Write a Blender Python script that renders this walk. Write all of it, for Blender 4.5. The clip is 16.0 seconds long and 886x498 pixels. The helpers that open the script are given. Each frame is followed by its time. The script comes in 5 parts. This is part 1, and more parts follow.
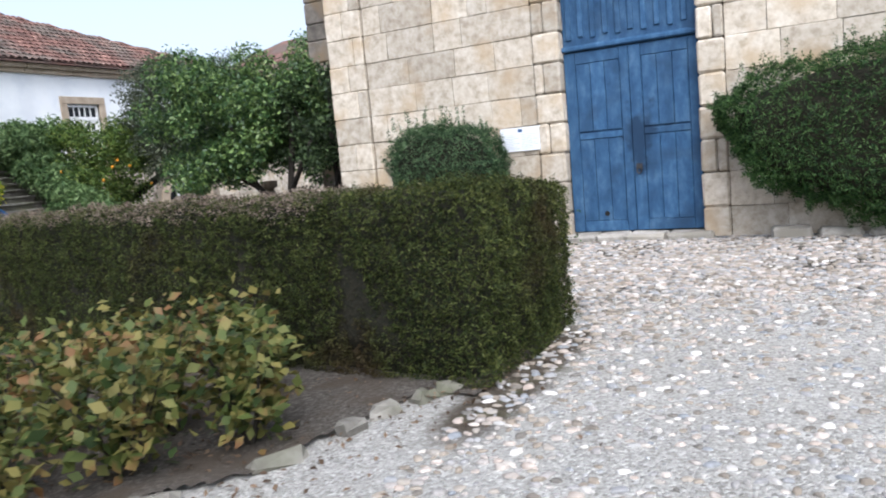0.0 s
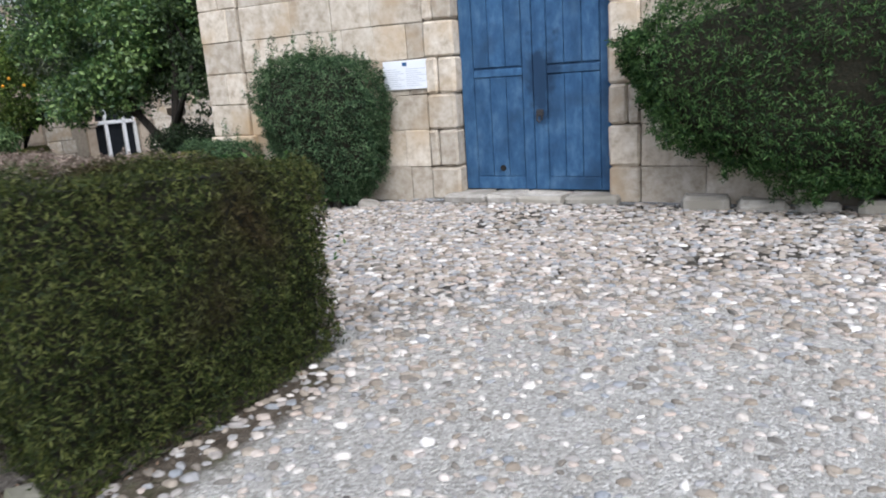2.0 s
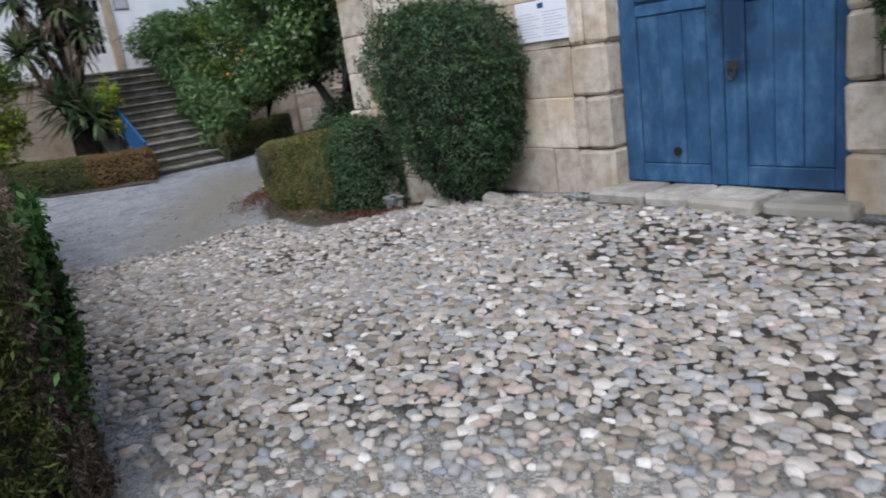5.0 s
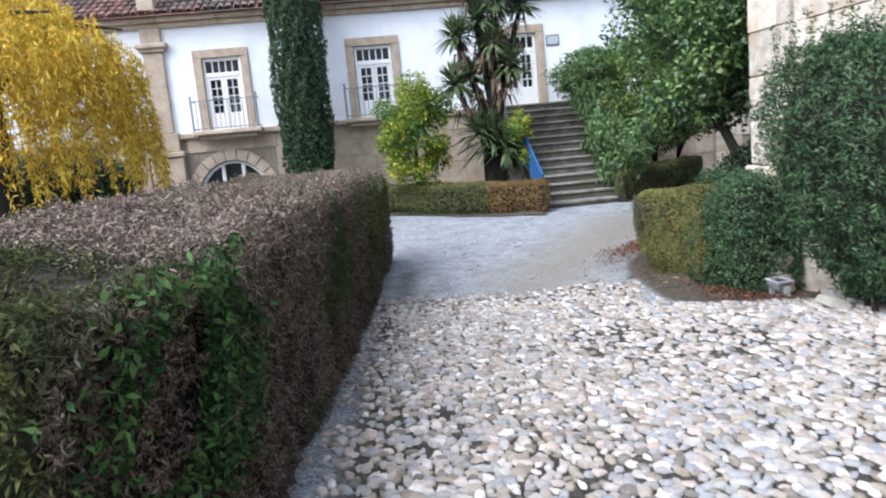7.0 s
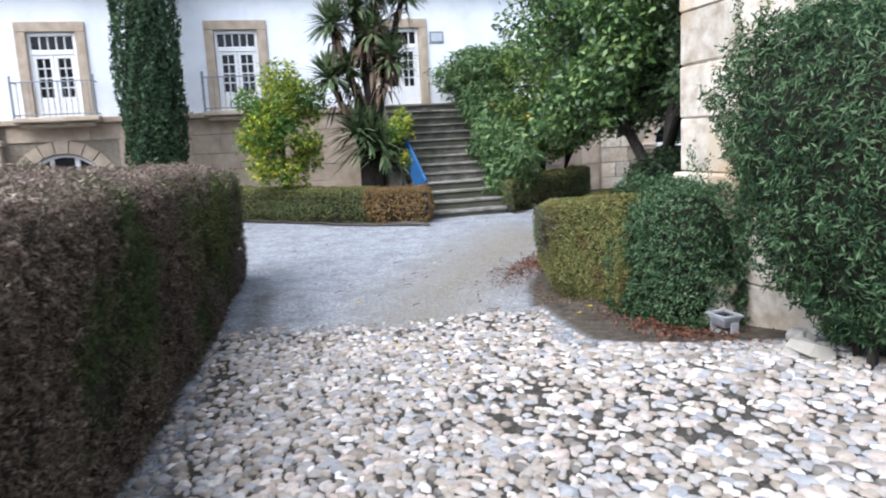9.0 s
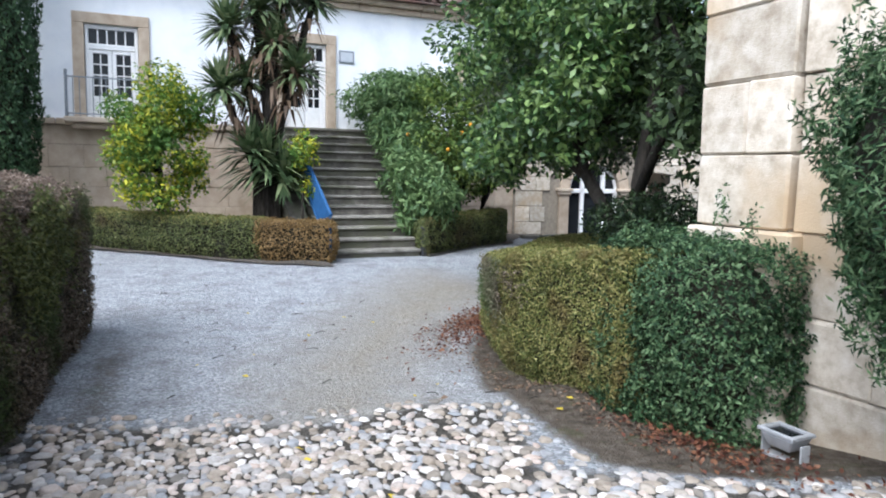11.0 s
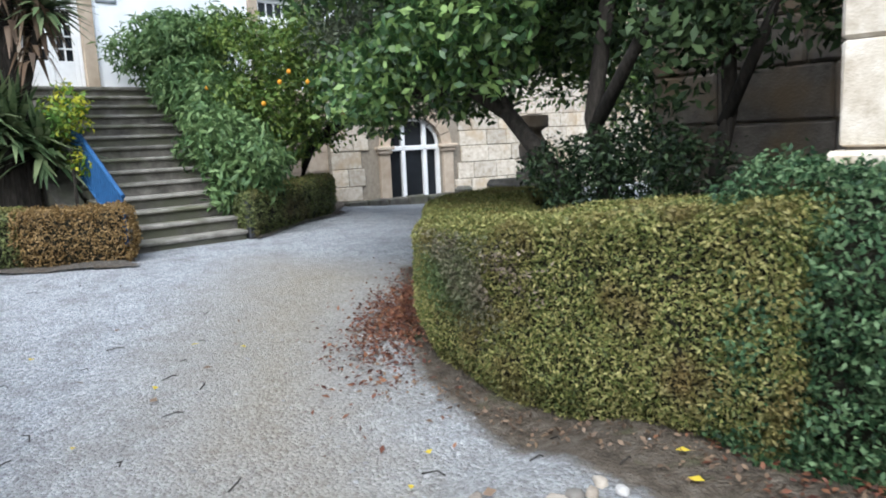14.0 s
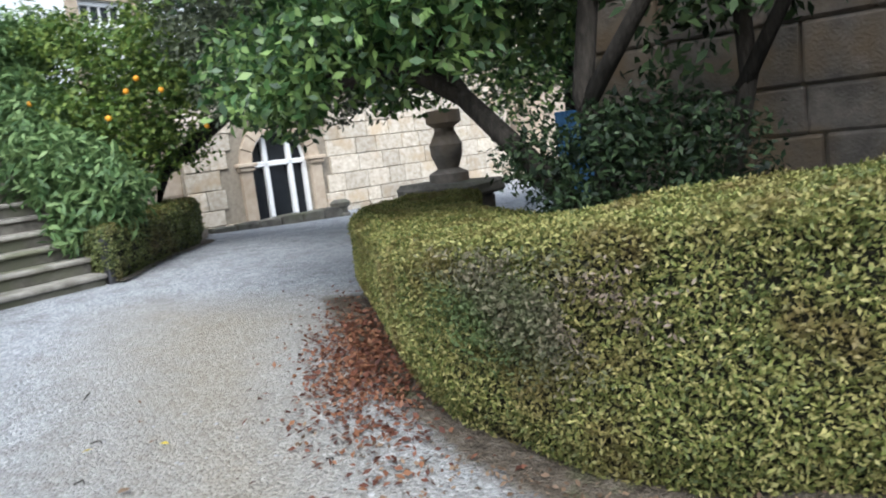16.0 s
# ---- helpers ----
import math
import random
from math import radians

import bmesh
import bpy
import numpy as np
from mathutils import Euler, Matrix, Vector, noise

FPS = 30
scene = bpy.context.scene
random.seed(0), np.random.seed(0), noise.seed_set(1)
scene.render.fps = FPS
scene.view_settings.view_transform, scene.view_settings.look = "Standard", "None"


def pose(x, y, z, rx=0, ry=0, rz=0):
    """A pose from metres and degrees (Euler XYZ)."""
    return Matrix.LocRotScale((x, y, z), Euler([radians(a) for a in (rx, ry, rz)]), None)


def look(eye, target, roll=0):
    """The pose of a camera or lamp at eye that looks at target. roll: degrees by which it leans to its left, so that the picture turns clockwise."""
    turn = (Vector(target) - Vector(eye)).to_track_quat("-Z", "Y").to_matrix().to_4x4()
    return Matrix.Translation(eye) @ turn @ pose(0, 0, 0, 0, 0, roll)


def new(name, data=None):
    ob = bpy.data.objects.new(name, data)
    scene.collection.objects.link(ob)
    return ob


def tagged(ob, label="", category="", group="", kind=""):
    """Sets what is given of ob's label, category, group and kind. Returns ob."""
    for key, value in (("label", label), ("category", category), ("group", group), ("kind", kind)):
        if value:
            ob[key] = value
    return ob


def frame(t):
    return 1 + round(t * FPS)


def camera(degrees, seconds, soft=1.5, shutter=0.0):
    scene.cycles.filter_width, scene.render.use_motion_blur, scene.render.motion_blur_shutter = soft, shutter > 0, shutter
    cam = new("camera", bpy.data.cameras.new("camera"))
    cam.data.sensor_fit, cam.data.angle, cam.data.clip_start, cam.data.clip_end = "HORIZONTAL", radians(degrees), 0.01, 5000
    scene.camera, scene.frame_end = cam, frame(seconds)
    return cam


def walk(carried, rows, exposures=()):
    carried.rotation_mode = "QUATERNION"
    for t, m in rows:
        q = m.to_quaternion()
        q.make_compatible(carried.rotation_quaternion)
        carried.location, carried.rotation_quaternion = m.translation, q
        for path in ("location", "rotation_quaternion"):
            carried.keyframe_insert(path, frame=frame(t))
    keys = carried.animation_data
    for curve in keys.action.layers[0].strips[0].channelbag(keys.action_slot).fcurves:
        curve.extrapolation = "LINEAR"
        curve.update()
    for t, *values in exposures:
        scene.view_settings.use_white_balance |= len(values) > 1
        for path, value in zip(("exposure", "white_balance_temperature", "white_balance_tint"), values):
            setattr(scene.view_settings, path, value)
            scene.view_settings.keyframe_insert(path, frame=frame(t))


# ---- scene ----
cam = camera(63.9, 16.0, 1.9, 0.3)
PATH = [
    (0, (3.251, -10.548, 1.3), (2.325, -8.793, 1.05), -5.3),
    (0.5, (3.358, -10.051, 1.33), (2.47, -8.284, 1.033), -5.5),
    (1, (3.544, -9.557, 1.363), (2.58, -7.841, 1.009), -4.9),
    (1.5, (3.669, -9.016, 1.355), (2.712, -7.304, 0.962), -3.9),
    (2, (3.989, -8.282, 1.444), (3.075, -6.566, 0.972), -3.9),
    (2.5, (4.003, -7.784, 1.429), (2.986, -6.134, 0.935), -3.9),
    (3, (3.996, -7.27, 1.433), (2.973, -5.634, 0.907), -6.3),
    (5.5, (3.915, -4.88, 1.329), (2.195, -3.983, 0.841), -7.1),
    (6, (3.677, -4.623, 1.348), (1.8, -4.081, 0.92), -5.6),
    (6.5, (3.428, -4.324, 1.333), (1.47, -4.095, 0.992), -6.0),
    (7, (3.131, -4.163, 1.342), (1.161, -3.995, 1.037), -5.2),
    (7.5, (2.841, -4.114, 1.3), (0.858, -4.171, 1.041), -5.4),
    (8, (2.424, -3.936, 1.281), (0.45, -4.048, 0.983), -6.7),
    (8.5, (1.928, -3.884, 1.223), (-0.024, -3.63, 0.865), -6.0),
    (11, (-0.449, -3.668, 1.083), (-2.266, -2.859, 0.873), 1.0),
    (11.5, (-0.909, -3.63, 1.044), (-2.67, -2.708, 0.819), 0.8),
    (12, (-1.374, -3.656, 1.005), (-3.036, -2.572, 0.748), -3.7),
    (12.5, (-1.788, -3.68, 0.972), (-3.367, -2.488, 0.681), -1.1),
    (13, (-2.257, -3.615, 0.961), (-3.814, -2.389, 0.695), -2.2),
    (13.5, (-2.594, -3.587, 0.941), (-4.048, -2.248, 0.635), -4.6),
    (14, (-2.958, -3.515, 0.908), (-4.428, -2.195, 0.598), -2.6),
    (14.5, (-3.311, -3.461, 0.887), (-4.775, -2.133, 0.581), -2.2),
    (15, (-3.651, -3.414, 0.887), (-4.983, -1.977, 0.483), -1.6),
    (15.5, (-4.034, -3.303, 0.885), (-5.303, -1.794, 0.547), -2.2),
    (16, (-4.454, -3.181, 0.839), (-5.603, -1.574, 0.528), -6.6),
]
EXPOSE = [(0, 0.95, 5950, 10), (1.5, 0.8, 5950, 10), (3, 0.47, 5950, 10), (5.5, 0.25, 5800, 10), (7, 1.27, 5700, 10), (8.5, 1.33, 5700, 10), (11, 1.3, 5700, 8), (14.5, 1.3, 5850, 6), (16, 1.45, 5900, 6)]
walk(cam, [(t, look(eye, target, roll)) for t, eye, target, roll in PATH], EXPOSE)

# ---- world, sun and exposure ----
world = bpy.data.worlds.new("sky")
scene.world = world
world.use_nodes = True
wn, wl = world.node_tree.nodes, world.node_tree.links
sky = wn.new("ShaderNodeTexSky")
sky.sky_type, sky.sun_disc = "NISHITA", False
sky.sun_elevation, sky.sun_rotation = radians(53), radians(144)
sky.dust_density, sky.air_density = 4.0, 1.0
hs = wn.new("ShaderNodeHueSaturation")
hs.inputs["Saturation"].default_value = 0.5
wl.new(sky.outputs[0], hs.inputs["Color"])
wl.new(hs.outputs[0], wn["Background"].inputs["Color"])
wn["Background"].inputs["Strength"].default_value = 0.15
sd = bpy.data.lights.new("sun", "SUN")
sd.energy, sd.angle, sd.color = 1.15, radians(60), (1.0, 0.985, 0.96)
sun = new("sun", sd)
sun.matrix_world = look((0, 0, 30), (-4.0, 5.5, 21.0))


# ---- materials ----
def mat(name, stops, scale=6.0, rough=0.85, bump=0.3, bscale=60.0, dist=0.01, metal=0.0, vary=0.0, big=None, bigscale=0.7,
        bigpos=(0.45, 0.62), island=False, spec=0.3, stretch=(1, 1, 1), trans=0.0):
    """Noise ramp over stops, a larger second pattern of colour big, variation per piece, and fine relief."""
    m = bpy.data.materials.new(name)
    m.use_nodes = True
    n, l = m.node_tree.nodes, m.node_tree.links
    b = n["Principled BSDF"]
    tc = n.new("ShaderNodeTexCoord")
    mp = n.new("ShaderNodeMapping")
    mp.inputs["Scale"].default_value = stretch
    l.new(tc.outputs["Object"], mp.inputs[0])
    t = n.new("ShaderNodeTexNoise")
    t.inputs["Scale"].default_value, t.inputs["Detail"].default_value, t.inputs["Roughness"].default_value = scale, 6, 0.65
    l.new(mp.outputs[0], t.inputs["Vector"])
    r = n.new("ShaderNodeValToRGB")
    e = r.color_ramp.elements
    while len(e) < len(stops):
        e.new(0.5)
    for i, c in enumerate(stops):
        e[i].position = 0.3 + 0.4 * i / max(1, len(stops) - 1)
        e[i].color = (*c, 1)
    col = r.outputs[0]
    if island:
        g = n.new("ShaderNodeNewGeometry")
        mm = n.new("ShaderNodeMath")
        mm.operation = "MULTIPLY_ADD"
        mm.inputs[1].default_value, mm.inputs[2].default_value = 0.5, 0.0
        l.new(g.outputs["Random Per Island"], mm.inputs[0])
        m2 = n.new("ShaderNodeMath")
        m2.operation = "MULTIPLY_ADD"
        m2.inputs[1].default_value = 0.55
        l.new(t.outputs[0], m2.inputs[0])
        l.new(mm.outputs[0], m2.inputs[2])
        l.new(m2.outputs[0], r.inputs[0])
    else:
        l.new(t.outputs[0], r.inputs[0])
    if big:
        t2 = n.new("ShaderNodeTexNoise")
        t2.inputs["Scale"].default_value, t2.inputs["Detail"].default_value = bigscale, 4
        l.new(tc.outputs["Object"], t2.inputs["Vector"])
        r2 = n.new("ShaderNodeMapRange")
        r2.inputs[1].default_value, r2.inputs[2].default_value = bigpos
        l.new(t2.outputs[0], r2.inputs[0])
        x = n.new("ShaderNodeMix")
        x.data_type = "RGBA"
        l.new(r2.outputs[0], x.inputs[0])
        l.new(col, x.inputs[6])
        x.inputs[7].default_value = (*big, 1)
        if island:
            x.blend_type = "MIX"
        col = x.outputs[2]
    if vary:
        oi = n.new("ShaderNodeObjectInfo")
        g2 = n.new("ShaderNodeNewGeometry")
        ad = n.new("ShaderNodeMath")
        ad.operation = "ADD"
        l.new(oi.outputs["Random"], ad.inputs[0])
        l.new(g2.outputs["Random Per Island"], ad.inputs[1])
        fr = n.new("ShaderNodeMath")
        fr.operation = "FRACT"
        l.new(ad.outputs[0], fr.inputs[0])
        mr = n.new("ShaderNodeMapRange")
        mr.inputs[3].default_value, mr.inputs[4].default_value = 1 - vary, 1 + vary
        l.new(fr.outputs[0], mr.inputs[0])
        hv = n.new("ShaderNodeHueSaturation")
        l.new(mr.outputs[0], hv.inputs["Value"])
        l.new(col, hv.inputs["Color"])
        col = hv.outputs[0]
    l.new(col, b.inputs["Base Color"])
    b.inputs["Roughness"].default_value, b.inputs["Metallic"].default_value = rough, metal
    b.inputs["Specular IOR Level"].default_value = spec
    if bump:
        t3 = n.new("ShaderNodeTexNoise")
        t3.inputs["Scale"].default_value, t3.inputs["Detail"].default_value = bscale, 5
        l.new(mp.outputs[0], t3.inputs["Vector"])
        bp = n.new("ShaderNodeBump")
        bp.inputs["Strength"].default_value, bp.inputs["Distance"].default_value = bump, dist
        l.new(t3.outputs[0], bp.inputs["Height"])
        l.new(bp.outputs[0], b.inputs["Normal"])
    if trans:
        tr = n.new("ShaderNodeBsdfTranslucent")
        l.new(col, tr.inputs[0])
        ms = n.new("ShaderNodeMixShader")
        ms.inputs[0].default_value = trans
        l.new(b.outputs[0], ms.inputs[1])
        l.new(tr.outputs[0], ms.inputs[2])
        l.new(ms.outputs[0], n["Material Output"].inputs[0])
    return m


M_STONE = mat("granite_blocks", [(0.33, 0.275, 0.21), (0.49, 0.43, 0.35), (0.60, 0.55, 0.48)], 9, 0.92, 0.5, 90, 0.008, vary=0.2,
              big=(0.42, 0.32, 0.21), bigscale=1.7, bigpos=(0.52, 0.72))
# much darker granite, for the side wall and the pedestal's baluster
M_STONE_DARK = mat("dark_blocks", [(0.10, 0.09, 0.08), (0.17, 0.15, 0.13), (0.25, 0.22, 0.19)], 4, 0.95, 0.6, 40, 0.02, vary=0.2,
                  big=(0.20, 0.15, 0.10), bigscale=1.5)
M_MORTAR = mat("mortar", [(0.20, 0.17, 0.13), (0.30, 0.26, 0.21)], 12, 0.95, 0.5, 80)
M_TRIM = mat("dressed_stone", [(0.33, 0.26, 0.19), (0.42, 0.34, 0.26), (0.50, 0.42, 0.33)], 3, 0.9, 0.3, 50, vary=0.06)
# step stone with the risers' shade put into its colour, darker than the treads
M_STEP = mat("shaded_step_stone", [(0.06, 0.055, 0.048), (0.12, 0.11, 0.095), (0.20, 0.185, 0.16)], 5, 0.9, 0.4, 40, vary=0.12,
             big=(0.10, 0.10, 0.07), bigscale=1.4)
M_STEPTOP = mat("worn_tread", [(0.24, 0.22, 0.19), (0.38, 0.355, 0.315), (0.50, 0.47, 0.43)], 9, 0.9, 0.5, 60, 0.008, vary=0.15,
                big=(0.27, 0.25, 0.21), bigscale=1.8)
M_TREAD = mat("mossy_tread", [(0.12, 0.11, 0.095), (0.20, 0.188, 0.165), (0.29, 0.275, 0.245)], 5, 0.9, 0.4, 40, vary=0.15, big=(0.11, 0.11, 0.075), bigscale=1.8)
M_WHITE = mat("limewash", [(0.70, 0.73, 0.78), (0.80, 0.82, 0.85), (0.84, 0.85, 0.87)], 1.2, 0.9, 0.15, 25, big=(0.68, 0.70, 0.74), bigscale=0.5,
              bigpos=(0.55, 0.75))
M_PAINT = mat("white_paint", [(0.74, 0.74, 0.74), (0.82, 0.82, 0.82)], 8, 0.45, 0.1, 30)
# opaque glass; the darkness behind it is put into the colour
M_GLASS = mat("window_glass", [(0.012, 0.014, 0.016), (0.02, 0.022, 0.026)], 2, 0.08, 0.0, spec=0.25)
M_BLUE = mat("blue_door_paint", [(0.017, 0.056, 0.130), (0.036, 0.096, 0.195), (0.075, 0.150, 0.260)], 3.5, 0.6, 0.4, 50, 0.004, vary=0.12,
             big=(0.022, 0.058, 0.120), bigscale=2.4, bigpos=(0.5, 0.7), stretch=(2.0, 2.0, 1.0), spec=0.25)
nt = M_BLUE.node_tree
tc = nt.nodes.new("ShaderNodeTexCoord")
mp = nt.nodes.new("ShaderNodeMapping")
mp.inputs["Scale"].default_value = (4.2, 0.0, 1.9)
mp.inputs["Location"].default_value = (-0.1 * 4.2, 0.0, -1.36 * 1.9)
ln = nt.nodes.new("ShaderNodeVectorMath")
ln.operation = "LENGTH"
nz = nt.nodes.new("ShaderNodeTexNoise")
nz.inputs["Scale"].default_value, nz.inputs["Detail"].default_value = 5.0, 4
ad = nt.nodes.new("ShaderNodeMath")
ad.operation = "MULTIPLY_ADD"
ad.inputs[1].default_value = 2.6
mr = nt.nodes.new("ShaderNodeMapRange")
mr.inputs[1].default_value, mr.inputs[2].default_value, mr.inputs[3].default_value, mr.inputs[4].default_value = 1.8, 2.4, 0.9, 0.0
mx = nt.nodes.new("ShaderNodeMix")
mx.data_type = "RGBA"
mx.inputs[7].default_value = (0.012, 0.034, 0.075, 1)
bs = nt.nodes["Principled BSDF"]
src = bs.inputs["Base Color"].links[0].from_socket
nt.links.new(tc.outputs["Object"], mp.inputs[0])
nt.links.new(tc.outputs["Object"], nz.inputs["Vector"])
nt.links.new(mp.outputs[0], ln.inputs[0])
nt.links.new(nz.outputs[0], ad.inputs[0])
nt.links.new(ln.outputs["Value"], ad.inputs[2])
nt.links.new(ad.outputs[0], mr.inputs[0])
nt.links.new(mr.outputs[0], mx.inputs[0])
nt.links.new(src, mx.inputs[6])
nt.links.new(mx.outputs[2], bs.inputs["Base Color"])
M_RAILBLUE = mat("blue_rail", [(0.014, 0.06, 0.16), (0.03, 0.10, 0.24)], 6, 0.5, 0.1, 60)
M_IRON = mat("dark_iron", [(0.03, 0.03, 0.035), (0.08, 0.08, 0.085)], 10, 0.6, 0.2, 80, metal=0.6)
M_RAILGREY = mat("grey_iron", [(0.16, 0.18, 0.20), (0.28, 0.30, 0.33)], 10, 0.55, 0.1, 80, metal=0.3)
M_TILE = mat("clay_tile", [(0.09, 0.05, 0.042), (0.18, 0.095, 0.078), (0.27, 0.165, 0.135)], 3, 0.9, 0.4, 40, vary=0.35, big=(0.13, 0.105, 0.09), bigscale=0.8)
M_SOIL = mat("bed_soil", [(0.035, 0.030, 0.025), (0.085, 0.074, 0.062), (0.20, 0.18, 0.16)], 34, 0.95, 1.0, 70, 0.03, big=(0.075, 0.058, 0.043), bigscale=2.2)


def ground_material():
    """Gravel that gives way to cobble bedding with gap shadow in its colour, dusty grit, bare mossy earth and a sandy
    worn track, by the sheet's attributes.
    """
    m = bpy.data.materials.new("courtyard_ground")
    m.use_nodes = True
    n, l = m.node_tree.nodes, m.node_tree.links
    b = n["Principled BSDF"]
    tc = n.new("ShaderNodeTexCoord")

    def noise(scale, detail=5, rough=0.6):
        t = n.new("ShaderNodeTexNoise")
        t.inputs["Scale"].default_value, t.inputs["Detail"].default_value, t.inputs["Roughness"].default_value = scale, detail, rough
        l.new(tc.outputs["Object"], t.inputs["Vector"])
        return t.outputs[0]

    def ramp(fac, stops):
        r = n.new("ShaderNodeValToRGB")
        e = r.color_ramp.elements
        while len(e) < len(stops):
            e.new(0.5)
        for i, (p, c) in enumerate(stops):
            e[i].position, e[i].color = p, (*c, 1)
        l.new(fac, r.inputs[0])
        return r.outputs[0]

    def mixed(fac, a, c):
        x = n.new("ShaderNodeMix")
        x.data_type = "RGBA"
        l.new(fac, x.inputs[0])
        l.new(a, x.inputs[6])
        l.new(c, x.inputs[7])
        return x.outputs[2]

    def mask(name, breakup, low=0.42, high=0.62):
        at = n.new("ShaderNodeAttribute")
        at.attribute_name = name
        a = n.new("ShaderNodeMath")
        a.operation = "MULTIPLY_ADD"
        a.inputs[1].default_value = 0.55
        l.new(breakup, a.inputs[0])
        l.new(at.outputs["Fac"], a.inputs[2])
        r = n.new("ShaderNodeMapRange")
        r.inputs[1].default_value, r.inputs[2].default_value = low + 0.27, high + 0.27
        l.new(a.outputs[0], r.inputs[0])
        return r.outputs[0]

    vo = n.new("ShaderNodeTexVoronoi")
    vo.inputs["Scale"].default_value = 55
    l.new(tc.outputs["Object"], vo.inputs["Vector"])
    chip = n.new("ShaderNodeSeparateColor")
    l.new(vo.outputs["Color"], chip.inputs[0])
    fine, mid, wide = noise(120, 3), noise(9, 6, 0.7), noise(2.2, 6, 0.7)
    gravel = mixed(mid, ramp(chip.outputs[0], [(0.0, (0.075, 0.078, 0.083)), (0.4, (0.31, 0.328, 0.352)), (0.8, (0.55, 0.575, 0.605)), (1.0, (0.76, 0.775, 0.79))]),
                   ramp(fine, [(0.3, (0.19, 0.198, 0.212)), (0.7, (0.49, 0.51, 0.54))]))
    sand = mixed(mid, ramp(fine, [(0.3, (0.19, 0.165, 0.13)), (0.7, (0.35, 0.318, 0.268))]), ramp(chip.outputs[1], [(0.0, (0.15, 0.135, 0.112)), (0.9, (0.44, 0.415, 0.37))]))
    grit = mixed(mid, ramp(chip.outputs[2], [(0.0, (0.16, 0.145, 0.125)), (0.35, (0.38, 0.365, 0.335)), (0.75, (0.56, 0.545, 0.515)), (1.0, (0.82, 0.81, 0.78))]),
                 ramp(fine, [(0.3, (0.34, 0.325, 0.295)), (0.7, (0.60, 0.585, 0.55))]))
    # bedding earth, darkened to stand for the shadow between cobbles
    bed = ramp(mid, [(0.3, (0.035, 0.031, 0.025)), (0.55, (0.09, 0.082, 0.07)), (0.78, (0.21, 0.197, 0.178))])
    soil = ramp(mid, [(0.3, (0.05, 0.040, 0.030)), (0.5, (0.105, 0.086, 0.066)), (0.72, (0.185, 0.16, 0.13))])
    moss = ramp(fine, [(0.3, (0.045, 0.055, 0.018)), (0.7, (0.11, 0.125, 0.05))])
    wr = n.new("ShaderNodeMapRange")
    wr.inputs[1].default_value, wr.inputs[2].default_value, wr.inputs[4].default_value = 0.55, 0.68, 0.7
    l.new(noise(2.6, 5), wr.inputs[0])
    soil = mixed(wr.outputs[0], soil, moss)
    dm = n.new("ShaderNodeMapRange")
    dm.inputs[1].default_value, dm.inputs[2].default_value, dm.inputs[4].default_value = 0.44, 0.68, 0.6
    l.new(noise(3.1, 6, 0.7), dm.inputs[0])
    gravel = mixed(dm.outputs[0], gravel, ramp(mid, [(0.3, (0.10, 0.098, 0.095)), (0.7, (0.24, 0.235, 0.225))]))
    col = mixed(mask("track", wide, 0.05, 0.95), gravel, sand)
    col = mixed(mask("bed", mid), col, bed)
    col = mixed(mask("grit", mid, 0.08, 0.4), col, grit)
    col = mixed(mask("earth", mid, 0.35, 0.62), col, soil)
    l.new(col, b.inputs["Base Color"])
    b.inputs["Roughness"].default_value, b.inputs["Specular IOR Level"].default_value = 0.95, 0.15
    bp = n.new("ShaderNodeBump")
    bp.inputs["Strength"].default_value, bp.inputs["Distance"].default_value = 1.0, 0.02
    ad = n.new("ShaderNodeMath")
    ad.operation = "SUBTRACT"
    l.new(fine, ad.inputs[0])
    l.new(vo.outputs["Distance"], ad.inputs[1])
    l.new(ad.outputs[0], bp.inputs["Height"])
    l.new(bp.outputs[0], b.inputs["Normal"])
    return m


def cobble_material():
    """River stones of many tints: each stone draws its own colour, with grain, dust and a little moss."""
    m = mat("cobble_stone", [(0.62, 0.60, 0.58), (0.85, 0.84, 0.83), (1.0, 1.0, 1.0)], 22, 0.85, 0.6, 70, 0.006)
    n, l = m.node_tree.nodes, m.node_tree.links
    b = n["Principled BSDF"]
    grain = b.inputs["Base Color"].links[0].from_socket
    oi, ge = n.new("ShaderNodeObjectInfo"), n.new("ShaderNodeNewGeometry")
    ad, fr = n.new("ShaderNodeMath"), n.new("ShaderNodeMath")
    fr.operation = "FRACT"
    l.new(oi.outputs["Random"], ad.inputs[0])
    l.new(ge.outputs["Random Per Island"], ad.inputs[1])
    l.new(ad.outputs[0], fr.inputs[0])
    r = n.new("ShaderNodeValToRGB")
    tints = [(0.0, (0.17, 0.16, 0.145)), (0.14, (0.30, 0.255, 0.205)), (0.3, (0.40, 0.355, 0.30)), (0.45, (0.33, 0.33, 0.335)), (0.56, (0.46, 0.40, 0.35)), (0.68, (0.27, 0.29, 0.315)),
             (0.8, (0.57, 0.535, 0.49)), (0.9, (0.46, 0.375, 0.32)), (1.0, (0.76, 0.74, 0.71))]
    e = r.color_ramp.elements
    while len(e) < len(tints):
        e.new(0.5)
    for i, (p, c) in enumerate(tints):
        e[i].position, e[i].color = p, (*c, 1)
    l.new(fr.outputs[0], r.inputs[0])
    x = n.new("ShaderNodeMix")
    x.data_type, x.blend_type = "RGBA", "MULTIPLY"
    x.inputs[0].default_value = 1.0
    l.new(r.outputs[0], x.inputs[6])
    l.new(grain, x.inputs[7])
    l.new(x.outputs[2], b.inputs["Base Color"])
    return m


